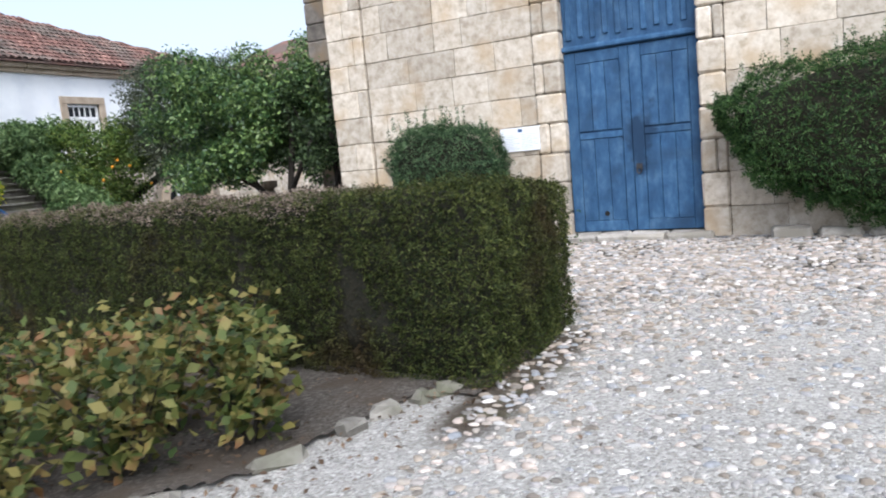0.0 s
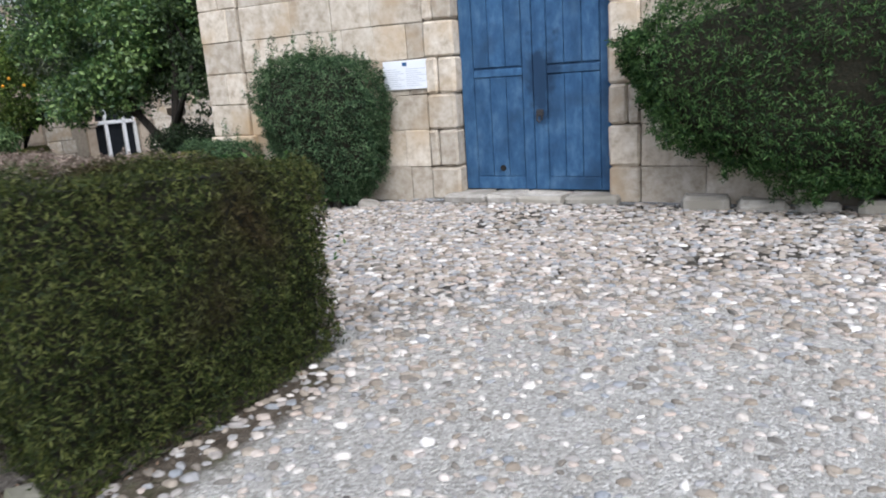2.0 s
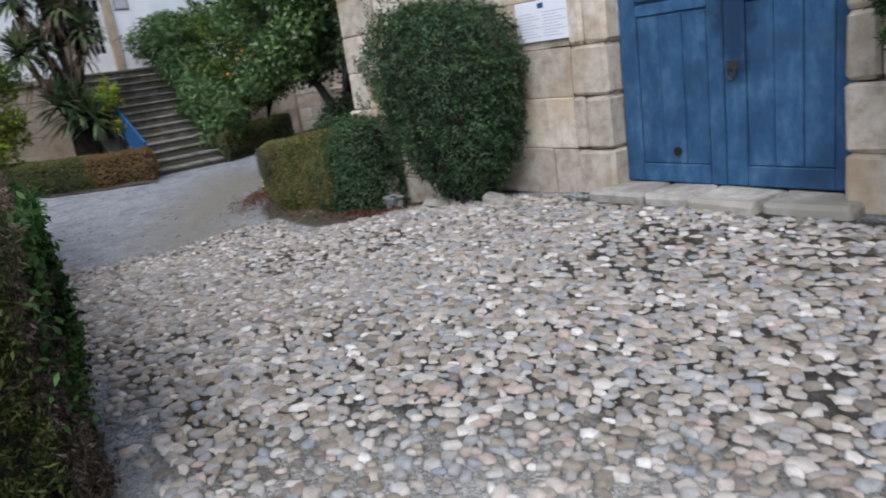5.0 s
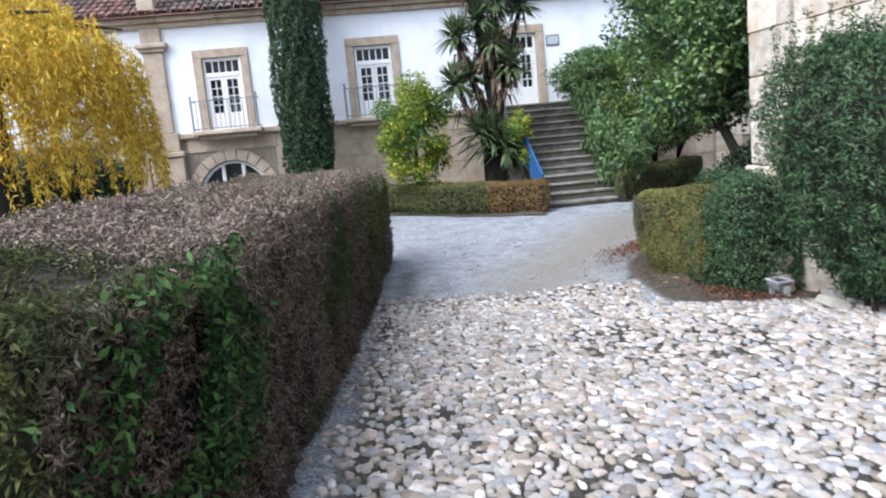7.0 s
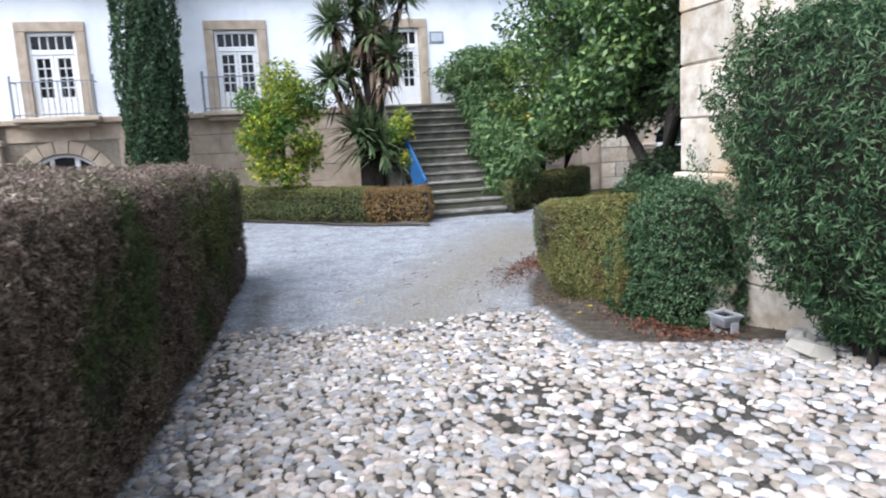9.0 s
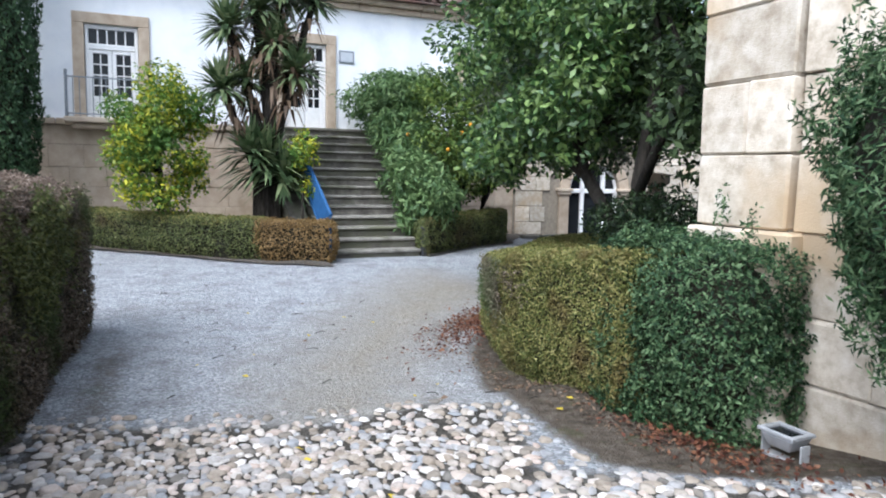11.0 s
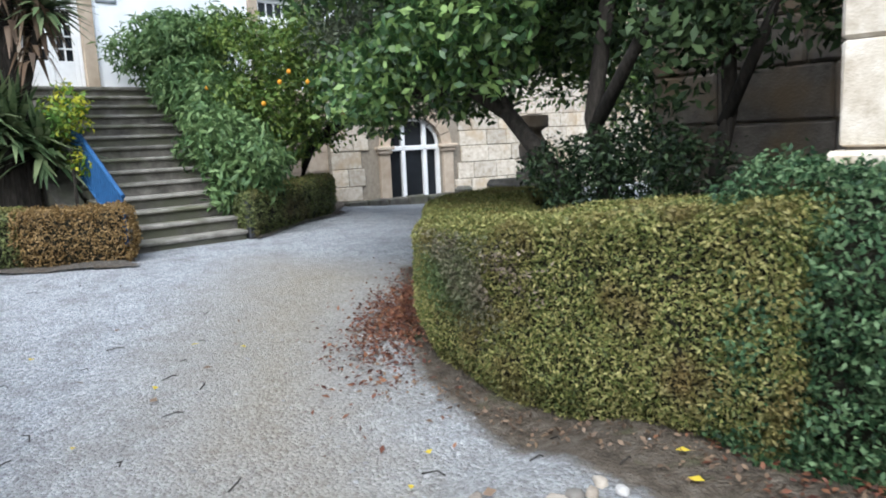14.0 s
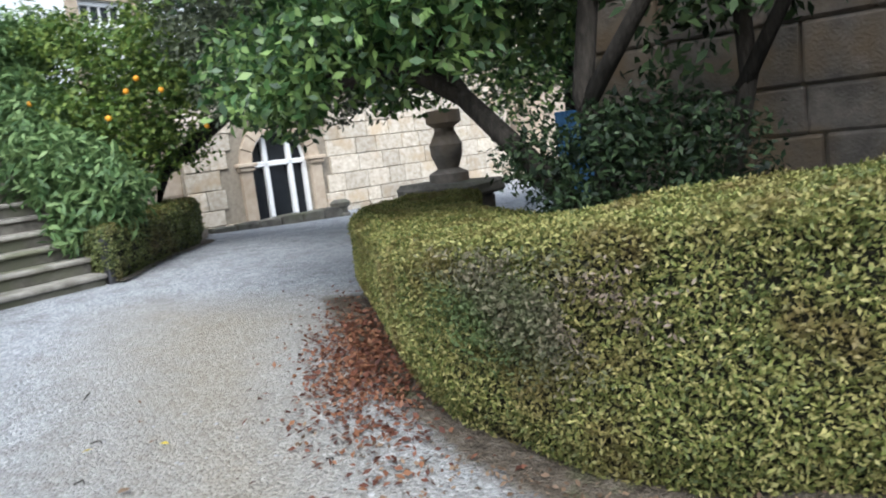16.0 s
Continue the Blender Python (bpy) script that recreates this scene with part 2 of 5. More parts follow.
M_GROUND, M_COBBLE = ground_material(), cobble_material()
M_PEBBLE = mat("pebbles", [(0.16, 0.155, 0.15), (0.28, 0.28, 0.28), (0.42, 0.42, 0.42)], 9, 0.85, 0.2, 60, vary=0.3)
M_BARK = mat("bark", [(0.010, 0.008, 0.006), (0.024, 0.020, 0.016), (0.046, 0.039, 0.032)], 8, 0.95, 0.8, 30, 0.02, stretch=(3, 3, 0.7))
# near-black filler: shade deep among leaves, put into the colour
M_CORE = mat("leaf_gap_shade", [(0.008, 0.010, 0.006), (0.03, 0.026, 0.016)], 25, 1.0, 0.8, 30, 0.03)
M_TWIGBROWN = mat("brown_clipped_twigs", [(0.10, 0.072, 0.057), (0.215, 0.16, 0.128), (0.34, 0.275, 0.225)], 7, 0.9, 0, island=True,
                  big=(0.075, 0.10, 0.035), bigscale=1.1, bigpos=(0.5, 0.66), trans=0.15)


def leafmat(name, a, b, c, big=None, bigscale=1.0, rough=0.55, bigpos=(0.48, 0.62), trans=0.25, spec=0.3):
    return mat(name, [a, b, c], 2.2, rough, 0, island=True, big=big, bigscale=bigscale, bigpos=bigpos, trans=trans, spec=spec)


M_YEW = leafmat("dark_hedge_leaves", (0.012, 0.019, 0.006), (0.036, 0.051, 0.014), (0.10, 0.112, 0.032), (0.050, 0.034, 0.017), 1.0, bigpos=(0.52, 0.66), spec=0.12)
M_YEWBROWN = leafmat("browned_hedge_leaves", (0.046, 0.037, 0.027), (0.135, 0.104, 0.077), (0.25, 0.20, 0.155), (0.07, 0.098, 0.036), 1.1, bigpos=(0.5, 0.62), spec=0.15)
M_BUSH = leafmat("blue_green_leaves", (0.012, 0.032, 0.014), (0.042, 0.088, 0.036), (0.125, 0.19, 0.09), spec=0.2)
M_BUSHR = leafmat("fresh_green_leaves", (0.007, 0.026, 0.007), (0.027, 0.070, 0.018), (0.086, 0.155, 0.045), spec=0.2)
M_BOX = leafmat("yellow_green_leaves", (0.052, 0.068, 0.016), (0.145, 0.162, 0.042), (0.30, 0.275, 0.10), (0.155, 0.115, 0.042), 3.2, bigpos=(0.5, 0.72))
M_BOXBROWN = leafmat("scorched_leaves", (0.10, 0.06, 0.018), (0.20, 0.125, 0.045), (0.27, 0.18, 0.075))
M_GREENBOX = leafmat("low_hedge_leaves", (0.037, 0.048, 0.015), (0.088, 0.110, 0.033), (0.144, 0.156, 0.053), (0.09, 0.065, 0.03), 1.5, bigpos=(0.54, 0.7))
M_CAMELLIA = leafmat("glossy_leaves", (0.020, 0.050, 0.016), (0.062, 0.130, 0.038), (0.19, 0.28, 0.085), rough=0.4, spec=0.5)
M_DARKTREE = leafmat("dark_tree_leaves", (0.027, 0.036, 0.021), (0.063, 0.078, 0.045), (0.112, 0.128, 0.075), rough=0.5)
M_ORANGE = leafmat("citrus_leaves", (0.029, 0.058, 0.013), (0.078, 0.137, 0.026), (0.163, 0.215, 0.046))
M_LEMON = leafmat("yellowing_leaves", (0.045, 0.10, 0.014), (0.15, 0.24, 0.024), (0.46, 0.43, 0.03), (0.075, 0.155, 0.03), 1.3, bigpos=(0.45, 0.6))
M_WISTERIA = leafmat("feathery_leaves", (0.042, 0.085, 0.030), (0.095, 0.165, 0.058), (0.175, 0.255, 0.10))
M_WILLOW = leafmat("golden_leaves", (0.368, 0.218, 0.017), (0.632, 0.414, 0.034), (0.750, 0.609, 0.103), trans=0.4)
# two leaf greens darkened to carry the shade beside the chapel wall
M_SHADE = leafmat("shaded_leaves", (0.012, 0.022, 0.010), (0.034, 0.060, 0.024), (0.09, 0.135, 0.055), spec=0.25)
M_DEEP = leafmat("shaded_undergrowth", (0.006, 0.012, 0.006), (0.017, 0.032, 0.014), (0.045, 0.07, 0.03), spec=0.2)
M_CYPRESS = leafmat("cypress_sprays", (0.018, 0.040, 0.018), (0.037, 0.077, 0.033), (0.069, 0.119, 0.053))
M_YUCCA = leafmat("sword_leaves", (0.034, 0.060, 0.026), (0.085, 0.13, 0.058), (0.19, 0.23, 0.115), rough=0.45)
M_DRYLEAF = leafmat("dry_leaves", (0.065, 0.042, 0.027), (0.135, 0.088, 0.056), (0.21, 0.145, 0.095))
M_ROSE = leafmat("rose_leaves", (0.029, 0.051, 0.014), (0.089, 0.115, 0.029), (0.196, 0.170, 0.051), (0.179, 0.093, 0.038), 3.0, bigpos=(0.53, 0.64))
M_LITTER = leafmat("red_litter", (0.055, 0.020, 0.013), (0.125, 0.046, 0.026), (0.20, 0.095, 0.05))
M_YELLEAF = leafmat("fallen_yellow", (0.45, 0.30, 0.02), (0.6, 0.45, 0.03), (0.65, 0.5, 0.08))
M_FRUIT = mat("orange_fruit", [(0.55, 0.22, 0.01), (0.65, 0.30, 0.02)], 9, 0.5, 0.2, 80)
M_PAPER = mat("printed_panel", [(0.72, 0.75, 0.80), (0.78, 0.80, 0.84)], 5, 0.4, 0)
M_INK = mat("grey_print", [(0.42, 0.45, 0.50), (0.5, 0.53, 0.57)], 5, 0.5, 0)
M_ALU = mat("cast_aluminium", [(0.42, 0.43, 0.45), (0.58, 0.59, 0.61)], 12, 0.45, 0.1, 60, metal=0.5)
# near-black in place of unlit depth, for rooms and the door's hole
M_DARK = mat("unlit_interior", [(0.01, 0.01, 0.01), (0.02, 0.02, 0.02)], 4, 0.9, 0)

# ---- building tools ----
rng = np.random.default_rng(7)
ORG = {}


def empty(name, at, label, category, group="", kind=""):
    ob = new(name)
    ob.location = at
    ORG[ob.name] = np.array(at, float)
    return tagged(ob, label, category, group, kind)


def mesh_object(name, v, f, material, smooth=False, org=(0, 0, 0)):
    me = bpy.data.meshes.new(name)
    v = np.asarray(v, float).reshape(-1, 3) - np.asarray(org)
    if isinstance(f, np.ndarray):
        nf, k = f.shape
        me.vertices.add(len(v))
        me.vertices.foreach_set("co", v.ravel())
        me.loops.add(nf * k)
        me.loops.foreach_set("vertex_index", f.ravel().astype(np.int32))
        me.polygons.add(nf)
        me.polygons.foreach_set("loop_start", np.arange(0, nf * k, k, dtype=np.int32))
        me.update(calc_edges=True)
    else:
        me.from_pydata(v.tolist(), [], f)
    me.materials.append(material)
    if smooth:
        me.polygons.foreach_set("use_smooth", np.ones(len(me.polygons), dtype=bool))
    return new(name, me)


def part(name, vf, material, parent, label="", smooth=False):
    org = ORG.get(parent.name, np.zeros(3))
    ob = mesh_object(name, vf[0], vf[1], material, smooth, org)
    ob.parent = parent
    ORG[ob.name] = org
    return tagged(ob, label)


def thing(name, vf, material, label, category, group="", kind="", smooth=False, at=(0, 0, 0)):
    ob = mesh_object(name, vf[0], vf[1], material, smooth, at)
    ob.location = at
    ORG[ob.name] = np.array(at, float)
    return tagged(ob, label, category, group, kind)


def join(*vfs):
    v, f, k = [], [], 0
    for a, b in vfs:
        v.append(np.asarray(a, float).reshape(-1, 3))
        f += [tuple(int(i) + k for i in q) for q in b]
        k += len(v[-1])
    return np.concatenate(v), f


def turn(vf, rz, c=(0, 0, 0)):
    v = np.asarray(vf[0], float) - c
    a, b = math.cos(rz), math.sin(rz)
    return np.stack([v[:, 0] * a - v[:, 1] * b, v[:, 0] * b + v[:, 1] * a, v[:, 2]], 1) + c, vf[1]


SG = [(x, y, z) for x in (-1, 1) for y in (-1, 1) for z in (-1, 1)]
CF = []
for ax in range(3):
    for s in (-1, 1):
        o1, o2 = (ax + 1) % 3, (ax + 2) % 3
        quad = []
        for a, b in ((-1, -1), (1, -1), (1, 1), (-1, 1)):
            k = [0, 0, 0]
            k[ax], k[o1], k[o2] = s, a, b
            quad.append(SG.index(tuple(k)) * 3 + ax)
        CF.append(tuple(quad if s > 0 else quad[::-1]))
for ax in range(3):
    o1, o2 = (ax + 1) % 3, (ax + 2) % 3
    for a in (-1, 1):
        for b in (-1, 1):
            k0, k1 = [0, 0, 0], [0, 0, 0]
            k0[ax], k1[ax] = -1, 1
            k0[o1] = k1[o1] = a
            k0[o2] = k1[o2] = b
            i0, i1 = SG.index(tuple(k0)) * 3, SG.index(tuple(k1)) * 3
            q = (i0 + o1, i1 + o1, i1 + o2, i0 + o2)
            CF.append(q[::-1] if a * b > 0 else q)
for i, k in enumerate(SG):
    t = (i * 3, i * 3 + 1, i * 3 + 2)
    CF.append(t if k[0] * k[1] * k[2] > 0 else t[::-1])


def cbox(x0, x1, y0, y1, z0, z1, b=0.01):
    """A box with chamfered edges."""
    c = np.array([(x0 + x1) / 2, (y0 + y1) / 2, (z0 + z1) / 2])
    h = np.array([abs(x1 - x0) / 2, abs(y1 - y0) / 2, abs(z1 - z0) / 2])
    b = min(b, h.min() * 0.6)
    v = []
    for k in SG:
        for ax in range(3):
            d = h - b
            d[ax] = h[ax]
            v.append(c + np.array(k) * d)
    return np.array(v), CF


def rough_block(x0, x1, y0, y1, z0, z1, b=0.02, j=0.008):
    v, f = cbox(x0, x1, y0, y1, z0, z1, b)
    return v + rng.uniform(-j, j, v.shape), f


def tube(pts, rad, n=8):
    pts = np.asarray(pts, float)
    rad = np.broadcast_to(rad, (len(pts),))
    v, f = [], []
    for i, p in enumerate(pts):
        d = pts[min(i + 1, len(pts) - 1)] - pts[max(i - 1, 0)]
        d = d / (np.linalg.norm(d) + 1e-9)
        u = np.cross(d, (0, 0, 1) if abs(d[2]) < 0.9 else (1, 0, 0))
        u /= np.linalg.norm(u)
        w = np.cross(d, u)
        for k in range(n):
            a = 2 * math.pi * k / n
            v.append(p + rad[i] * (u * math.cos(a) + w * math.sin(a)))
    for i in range(len(pts) - 1):
        for k in range(n):
            f.append((i * n + k, i * n + (k + 1) % n, (i + 1) * n + (k + 1) % n, (i + 1) * n + k))
    f.append(tuple(range(n))[::-1])
    f.append(tuple((len(pts) - 1) * n + k for k in range(n)))
    return np.array(v), f


def lathe(profile, c, n=20):
    v, f = [], []
    for r, z in profile:
        for k in range(n):
            a = 2 * math.pi * k / n
            v.append((c[0] + r * math.cos(a), c[1] + r * math.sin(a), c[2] + z))
    m = len(profile)
    for i in range(m - 1):
        for k in range(n):
            f.append((i * n + k, i * n + (k + 1) % n, (i + 1) * n + (k + 1) % n, (i + 1) * n + k))
    f.append(tuple(range(n))[::-1])
    f.append(tuple((m - 1) * n + k for k in range(n)))
    return np.array(v), f


def wobble(p, s=1.0, seed=0.0):
    """Smooth pseudo-noise in about -1..1."""
    x, y, z = p[:, 0] * s + seed, p[:, 1] * s + 1.7 * seed, p[:, 2] * s - seed
    return (np.sin(1.9 * x + 1.3 * np.sin(2.3 * y + z)) + np.sin(2.7 * y + 1.1 * np.sin(1.7 * z + x)) + np.sin(3.1 * z + 1.2 * np.sin(2.1 * x - y))) / 3


def leaf_cards(p, nrm, length, width, flat=0.6, droop=0.0, fold=0.12):
    """One small folded leaf (a kite of four corners) at each point; nrm is the way it faces, flat how strictly."""
    n = len(p)
    nn = nrm + rng.normal(0, 1 - flat + 0.15, (n, 3))
    nn /= np.linalg.norm(nn, axis=1, keepdims=True) + 1e-9
    r = rng.normal(0, 1, (n, 3))
    r[:, 2] -= droop * 3
    u = r - nn * (r * nn).sum(1, keepdims=True)
    u /= np.linalg.norm(u, axis=1, keepdims=True) + 1e-9
    w = np.cross(nn, u)
    sz = rng.uniform(0.65, 1.3, (n, 1))
    lu, ww = u * length * sz, w * width * sz * 0.5
    q = np.stack([p - lu * 0.1, p + lu * 0.42 + ww + nn * fold * length, p + lu, p + lu * 0.42 - ww + nn * fold * length], 1)
    return q.reshape(-1, 3), np.arange(n * 4).reshape(-1, 4)


def ground_z(x, y):
    x, y = np.asarray(x, float), np.asarray(y, float)
    s = np.clip((2.0 - x) / 6.5, 0, 1)
    s = s * s * (3 - 2 * s)
    h = np.clip((-0.3 - y) / 2.2, 0, 1)
    h = np.maximum(h, np.clip((-3.6 - x) / 1.5, 0, 1))
    h = np.maximum(h, np.clip((-0.5 - x) / 3.5, 0, 0.75))
    z = -0.10 - 0.45 * s * h + 0.12 * np.clip((-8.5 - x) / 3.5, 0, 1) - 0.25 * np.clip((y - 3) / 6, 0, 1) * np.clip((-10 - x) / 4, 0, 1)
    return z + 0.012 * np.sin(1.3 * x + 0.7 * y) * np.cos(1.1 * y - 0.4 * x)


# ---- ground ----
def axis(spans):
    out = []
    for a, b, step in spans:
        out.append(np.arange(a, b, step))
    return np.concatenate(out)


def inside(x, y, P):
    r = np.zeros(np.shape(x), bool)
    for i in range(len(P)):
        (x0, y0), (x1, y1) = P[i - 1], P[i]
        c = (y0 > y) != (y1 > y)
        r ^= c & (x < (x1 - x0) * (y - y0) / (y1 - y0 + 1e-12) + x0)
    return r


def soft_area(x, y, poly, soft):
    """1 within a polygon, falling to 0 over the width soft on either side of its edge."""
    d = np.full(np.shape(x), 1e9)
    for i in range(len(poly)):
        (x0, y0), (x1, y1) = poly[i - 1], poly[i]
        dx, dy = x1 - x0, y1 - y0
        t = np.clip(((x - x0) * dx + (y - y0) * dy) / (dx * dx + dy * dy), 0, 1)
        d = np.minimum(d, np.hypot(x - x0 - t * dx, y - y0 - t * dy))
    return np.clip(0.5 + np.where(inside(x, y, poly), d, -d) / (2 * soft), 0, 1)


COBBLED = [(-5.4, -4.3), (-5.15, -3.5), (-4.9, -2.7), (-4.75, -2.0), (-4.5, -1.45), (-3.95, -1.55), (-3.45, -1.75), (-2.95, -1.2), (-2.5, -0.9), (-2.2, -0.3), (9, -0.3), (9, -4.6),
           (5.5, -5.2), (4.0, -5.0), (2.8, -5.6), (1.8, -5.8), (1.5, -4.8), (0.6, -4.5), (-2, -4.4)]
BARE = [(-9.2, 1.45), (-8.0, 0.45), (-7.0, -0.3), (-6.3, -0.76), (-5.3, -1.17), (-4.6, -1.3), (-3.9, -1.4), (-3.35, -1.45), (-2.8, -1.0), (-2.4, -0.3), (-3.5, 0.2), (-6, 0.3), (-8.5, 2.0)]
WORN = [(-11.0, 0.6), (-9.6, -0.6), (-8.0, -1.6), (-6.4, -2.5), (-4.6, -3.1), (-4.4, -1.9), (-5.6, -1.5), (-6.7, -0.8), (-7.9, 0.1), (-9.2, 1.5)]
DUSTY = [(1.5, -5.5), (2.1, -4.6), (2.9, -4.0), (4.5, -3.7), (9, -4.0), (9, -14), (0.5, -14), (0.9, -8.4), (1.0, -7.2)]
gx = axis([(-400, -60, 40), (-60, -20, 4), (-20, -12, 0.25), (-12, 7, 0.1), (7, 8, 0.25), (8, 40, 4), (40, 401, 40)])
gy = axis([(-400, -60, 40), (-60, -14, 4), (-14, -9.5, 0.25), (-9.5, 2, 0.1), (2, 12, 0.25), (12, 60, 4), (60, 401, 40)])
GX, GY = np.meshgrid(gx, gy, indexing="ij")
idx = np.arange(GX.size).reshape(GX.shape)
gf = np.stack([idx[:-1, :-1], idx[1:, :-1], idx[1:, 1:], idx[:-1, 1:]], -1).reshape(-1, 4)
ground = thing("ground", (np.stack([GX, GY, ground_z(GX, GY)], -1).reshape(-1, 3), gf), M_GROUND,
               "pale trodden gravel and sandy earth of the courtyard", "ground", kind="structure", smooth=True)
by_door = 0.62 * np.clip(1 - np.abs(GY + 0.9) / 1.3, 0, 1) * np.clip((GX - 0.3) / 1.5, 0, 1)
by_hedge = 0.8 * np.exp(-((GX - 1.6) / 0.3) ** 2) * np.clip((-4.9 - GY) / 0.5, 0, 1) * np.clip((GY + 8.2) / 1.0, 0, 1)
along_hedge = 0.5 * np.exp(-((GY + 4.35 + 0.075 * GX) / 0.3) ** 2) * (GX < 1.6) * np.clip((GX + 9) / 2, 0, 1)
for name, values in (("bed", soft_area(GX, GY, COBBLED, 0.35)), ("track", 0.95 * soft_area(GX, GY, WORN, 0.7)), ("grit", soft_area(GX, GY, DUSTY, 1.3)),
                     ("earth", np.maximum.reduce([soft_area(GX, GY, BARE, 0.22), by_door, by_hedge, along_hedge]))):
    at = ground.data.attributes.new(name, "FLOAT", "POINT")
    at.data.foreach_set("value", values.ravel().astype(np.float32))


def sheet(poly, lift, step=0.07):
    """A patch laid on the ground inside a polygon."""
    P = np.array(poly, float)
    xs = np.arange(P[:, 0].min(), P[:, 0].max() + step, step)
    ys = np.arange(P[:, 1].min(), P[:, 1].max() + step, step)
    X, Y = np.meshgrid(xs, ys, indexing="ij")
    X = X + 0.06 * np.sin(5 * Y + 3 * X)
    Y = Y + 0.06 * np.sin(6 * X)
    keep = inside(X[:-1, :-1] + step / 2, Y[:-1, :-1] + step / 2, P)
    ii = np.arange(X.size).reshape(X.shape)
    f = np.stack([ii[:-1, :-1], ii[1:, :-1], ii[1:, 1:], ii[:-1, 1:]], -1)[keep]
    V = np.stack([X, Y, ground_z(X, Y) + lift + (0.015 if lift > 0.01 else 0.0) * np.sin(4 * X) * np.sin(5 * Y)], -1).reshape(-1, 3)
    return V, f


thing("flower_bed", sheet([(1.15, -6.7), (1.0, -7.3), (0.75, -8.1), (0.2, -8.7), (0.0, -11.5), (-9, -11.5), (-9, -5.4), (-0.5, -6.1)], 0.03), M_SOIL,
      "dark bare soil of the rose bed", "flower bed", kind="structure", smooth=True)
thing("hedge_bed", sheet([(1.5, -5.0), (1.5, -6.85), (0.8, -7.1), (-8.4, -5.4), (-8.45, -4.05), (-2, -4.6), (0.6, -4.75)], 0.02), M_SOIL,
      "brown earth strip under the tall clipped hedge", "flower bed", kind="structure", smooth=True)
thing("tree_bed", sheet([(-3.4, -0.6), (-4.2, -0.62), (-5.7, -0.6), (-6.65, -0.2), (-8.75, 1.5), (-9.1, 2.0), (-9.3, 4.2), (-6.8, 5.0), (-6.7, 1.6), (-4.2, 1.6), (-4.2, 0.0)], 0.012),
      M_SOIL, "dark earth bed with leaf litter under the trees", "flower bed", kind="structure", smooth=True)
thing("stair_bed", sheet([(-11.5, -0.7), (-12.5, -2.1), (-15, -4.3), (-17.5, -5.5), (-17.5, -0.5), (-12.5, -0.5)], 0.03), M_SOIL,
      "shaded earth bed beside the stone stairs", "flower bed", kind="structure", smooth=True)
thing("stair_bed", sheet([(-12.3, 1.3), (-14.6, 4.4), (-15.2, 4.7), (-17.5, 6.5), (-17.5, 1.3)], 0.03), M_SOIL,
      "shaded earth bed under citrus and wisteria", "flower bed", kind="structure", smooth=True)


# ---- chapel front with the blue door ----
LEVELS = [0.31, 0.785, 1.235, 1.68, 2.12, 2.57, 3.0, 3.45, 3.9, 4.35, 4.8, 5.25, 5.7]


def blocks(parent, along, fixed, normal, a0, a1, z0, z1, holes, material, course=(0.28, 0.48), width=(0.25, 0.95), depth=0.16, jit=0.010, seed=1, edge=0.008):
    """Ashlar courses as single blocks. along: 0 for x, 1 for y; fixed: the face's place on the other axis; normal: its sign."""
    r = np.random.default_rng(seed)
    levels = [q for q in LEVELS if z0 < q < z1] + [z1] if course is None else []
    z = z0
    while z < z1 - 0.05:
        zt = levels.pop(0) if course is None else min(z1, z + r.uniform(*course))
        if z1 - zt < 0.15:
            zt = z1
        runs = [(a0, a1)]
        for h0, h1, g0, g1 in holes:
            if zt > g0 + 0.02 and z < g1 - 0.02:
                runs = [q for p in runs for q in ((p[0], min(p[1], h0)), (max(p[0], h1), p[1])) if q[1] - q[0] > 0.03]
        for p0, p1 in runs:
            a = p0
            while a < p1 - 0.01:
                b = a + r.uniform(*width)
                if p1 - b < width[0] * 0.6:
                    b = p1
                off = r.uniform(-jit, jit)
                f0, f1 = sorted((fixed + normal * off, fixed - normal * depth))
                g = 0.003
                if along == 0:
                    vf = cbox(a + g, b - g, f0, f1, z + g, zt - g, edge)
                else:
                    vf = cbox(f0, f1, a + g, b - g, z + g, zt - g, edge)
                part("stone_block", (vf[0] + r.uniform(-0.005, 0.005, vf[0].shape), vf[1]), material, parent)
                a = b
        z = zt


FX0, FX1, FH = -4.08, 12.0, 7.5
wall_chapel = thing("wall_chapel", join(
    cbox(FX0 + 0.05, -0.03, -0.07, 0.5, -0.7, FH, 0.005), cbox(1.93, FX1, -0.07, 0.5, -0.7, FH, 0.005), cbox(-0.03, 1.93, -0.07, 0.5, 3.75, FH, 0.005)),
    M_MORTAR, "honey-grey granite ashlar wall of the chapel front", "wall", kind="structure")
tower = thing("wall_tower", join(cbox(-7.15, FX0 + 0.05, 3.48, 9.0, -0.9, 6.0, 0.005), cbox(FX0 + 0.06, 12, 0.5, 9.0, -0.7, FH - 0.01, 0.005)), M_MORTAR,
              "dark granite side wall of the chapel", "wall", kind="structure")
part("corner_pilaster", join(cbox(FX0, -3.40, -0.165, -0.06, 0.6, FH, 0.01)), M_MORTAR, wall_chapel)

# threshold and kerb
sill = empty("door_sill", (0.95, -0.3, -0.08), "worn pale stone threshold under the blue door", "door sill")
for a, b in ((-0.15, 0.42), (0.43, 0.86), (0.87, 1.42), (1.43, 2.05)):
    part("sill_stone", rough_block(a, b, -0.42 + rng.uniform(-0.04, 0.04), 0.06, -0.25, -0.012, 0.03, 0.012), M_STEPTOP, sill)
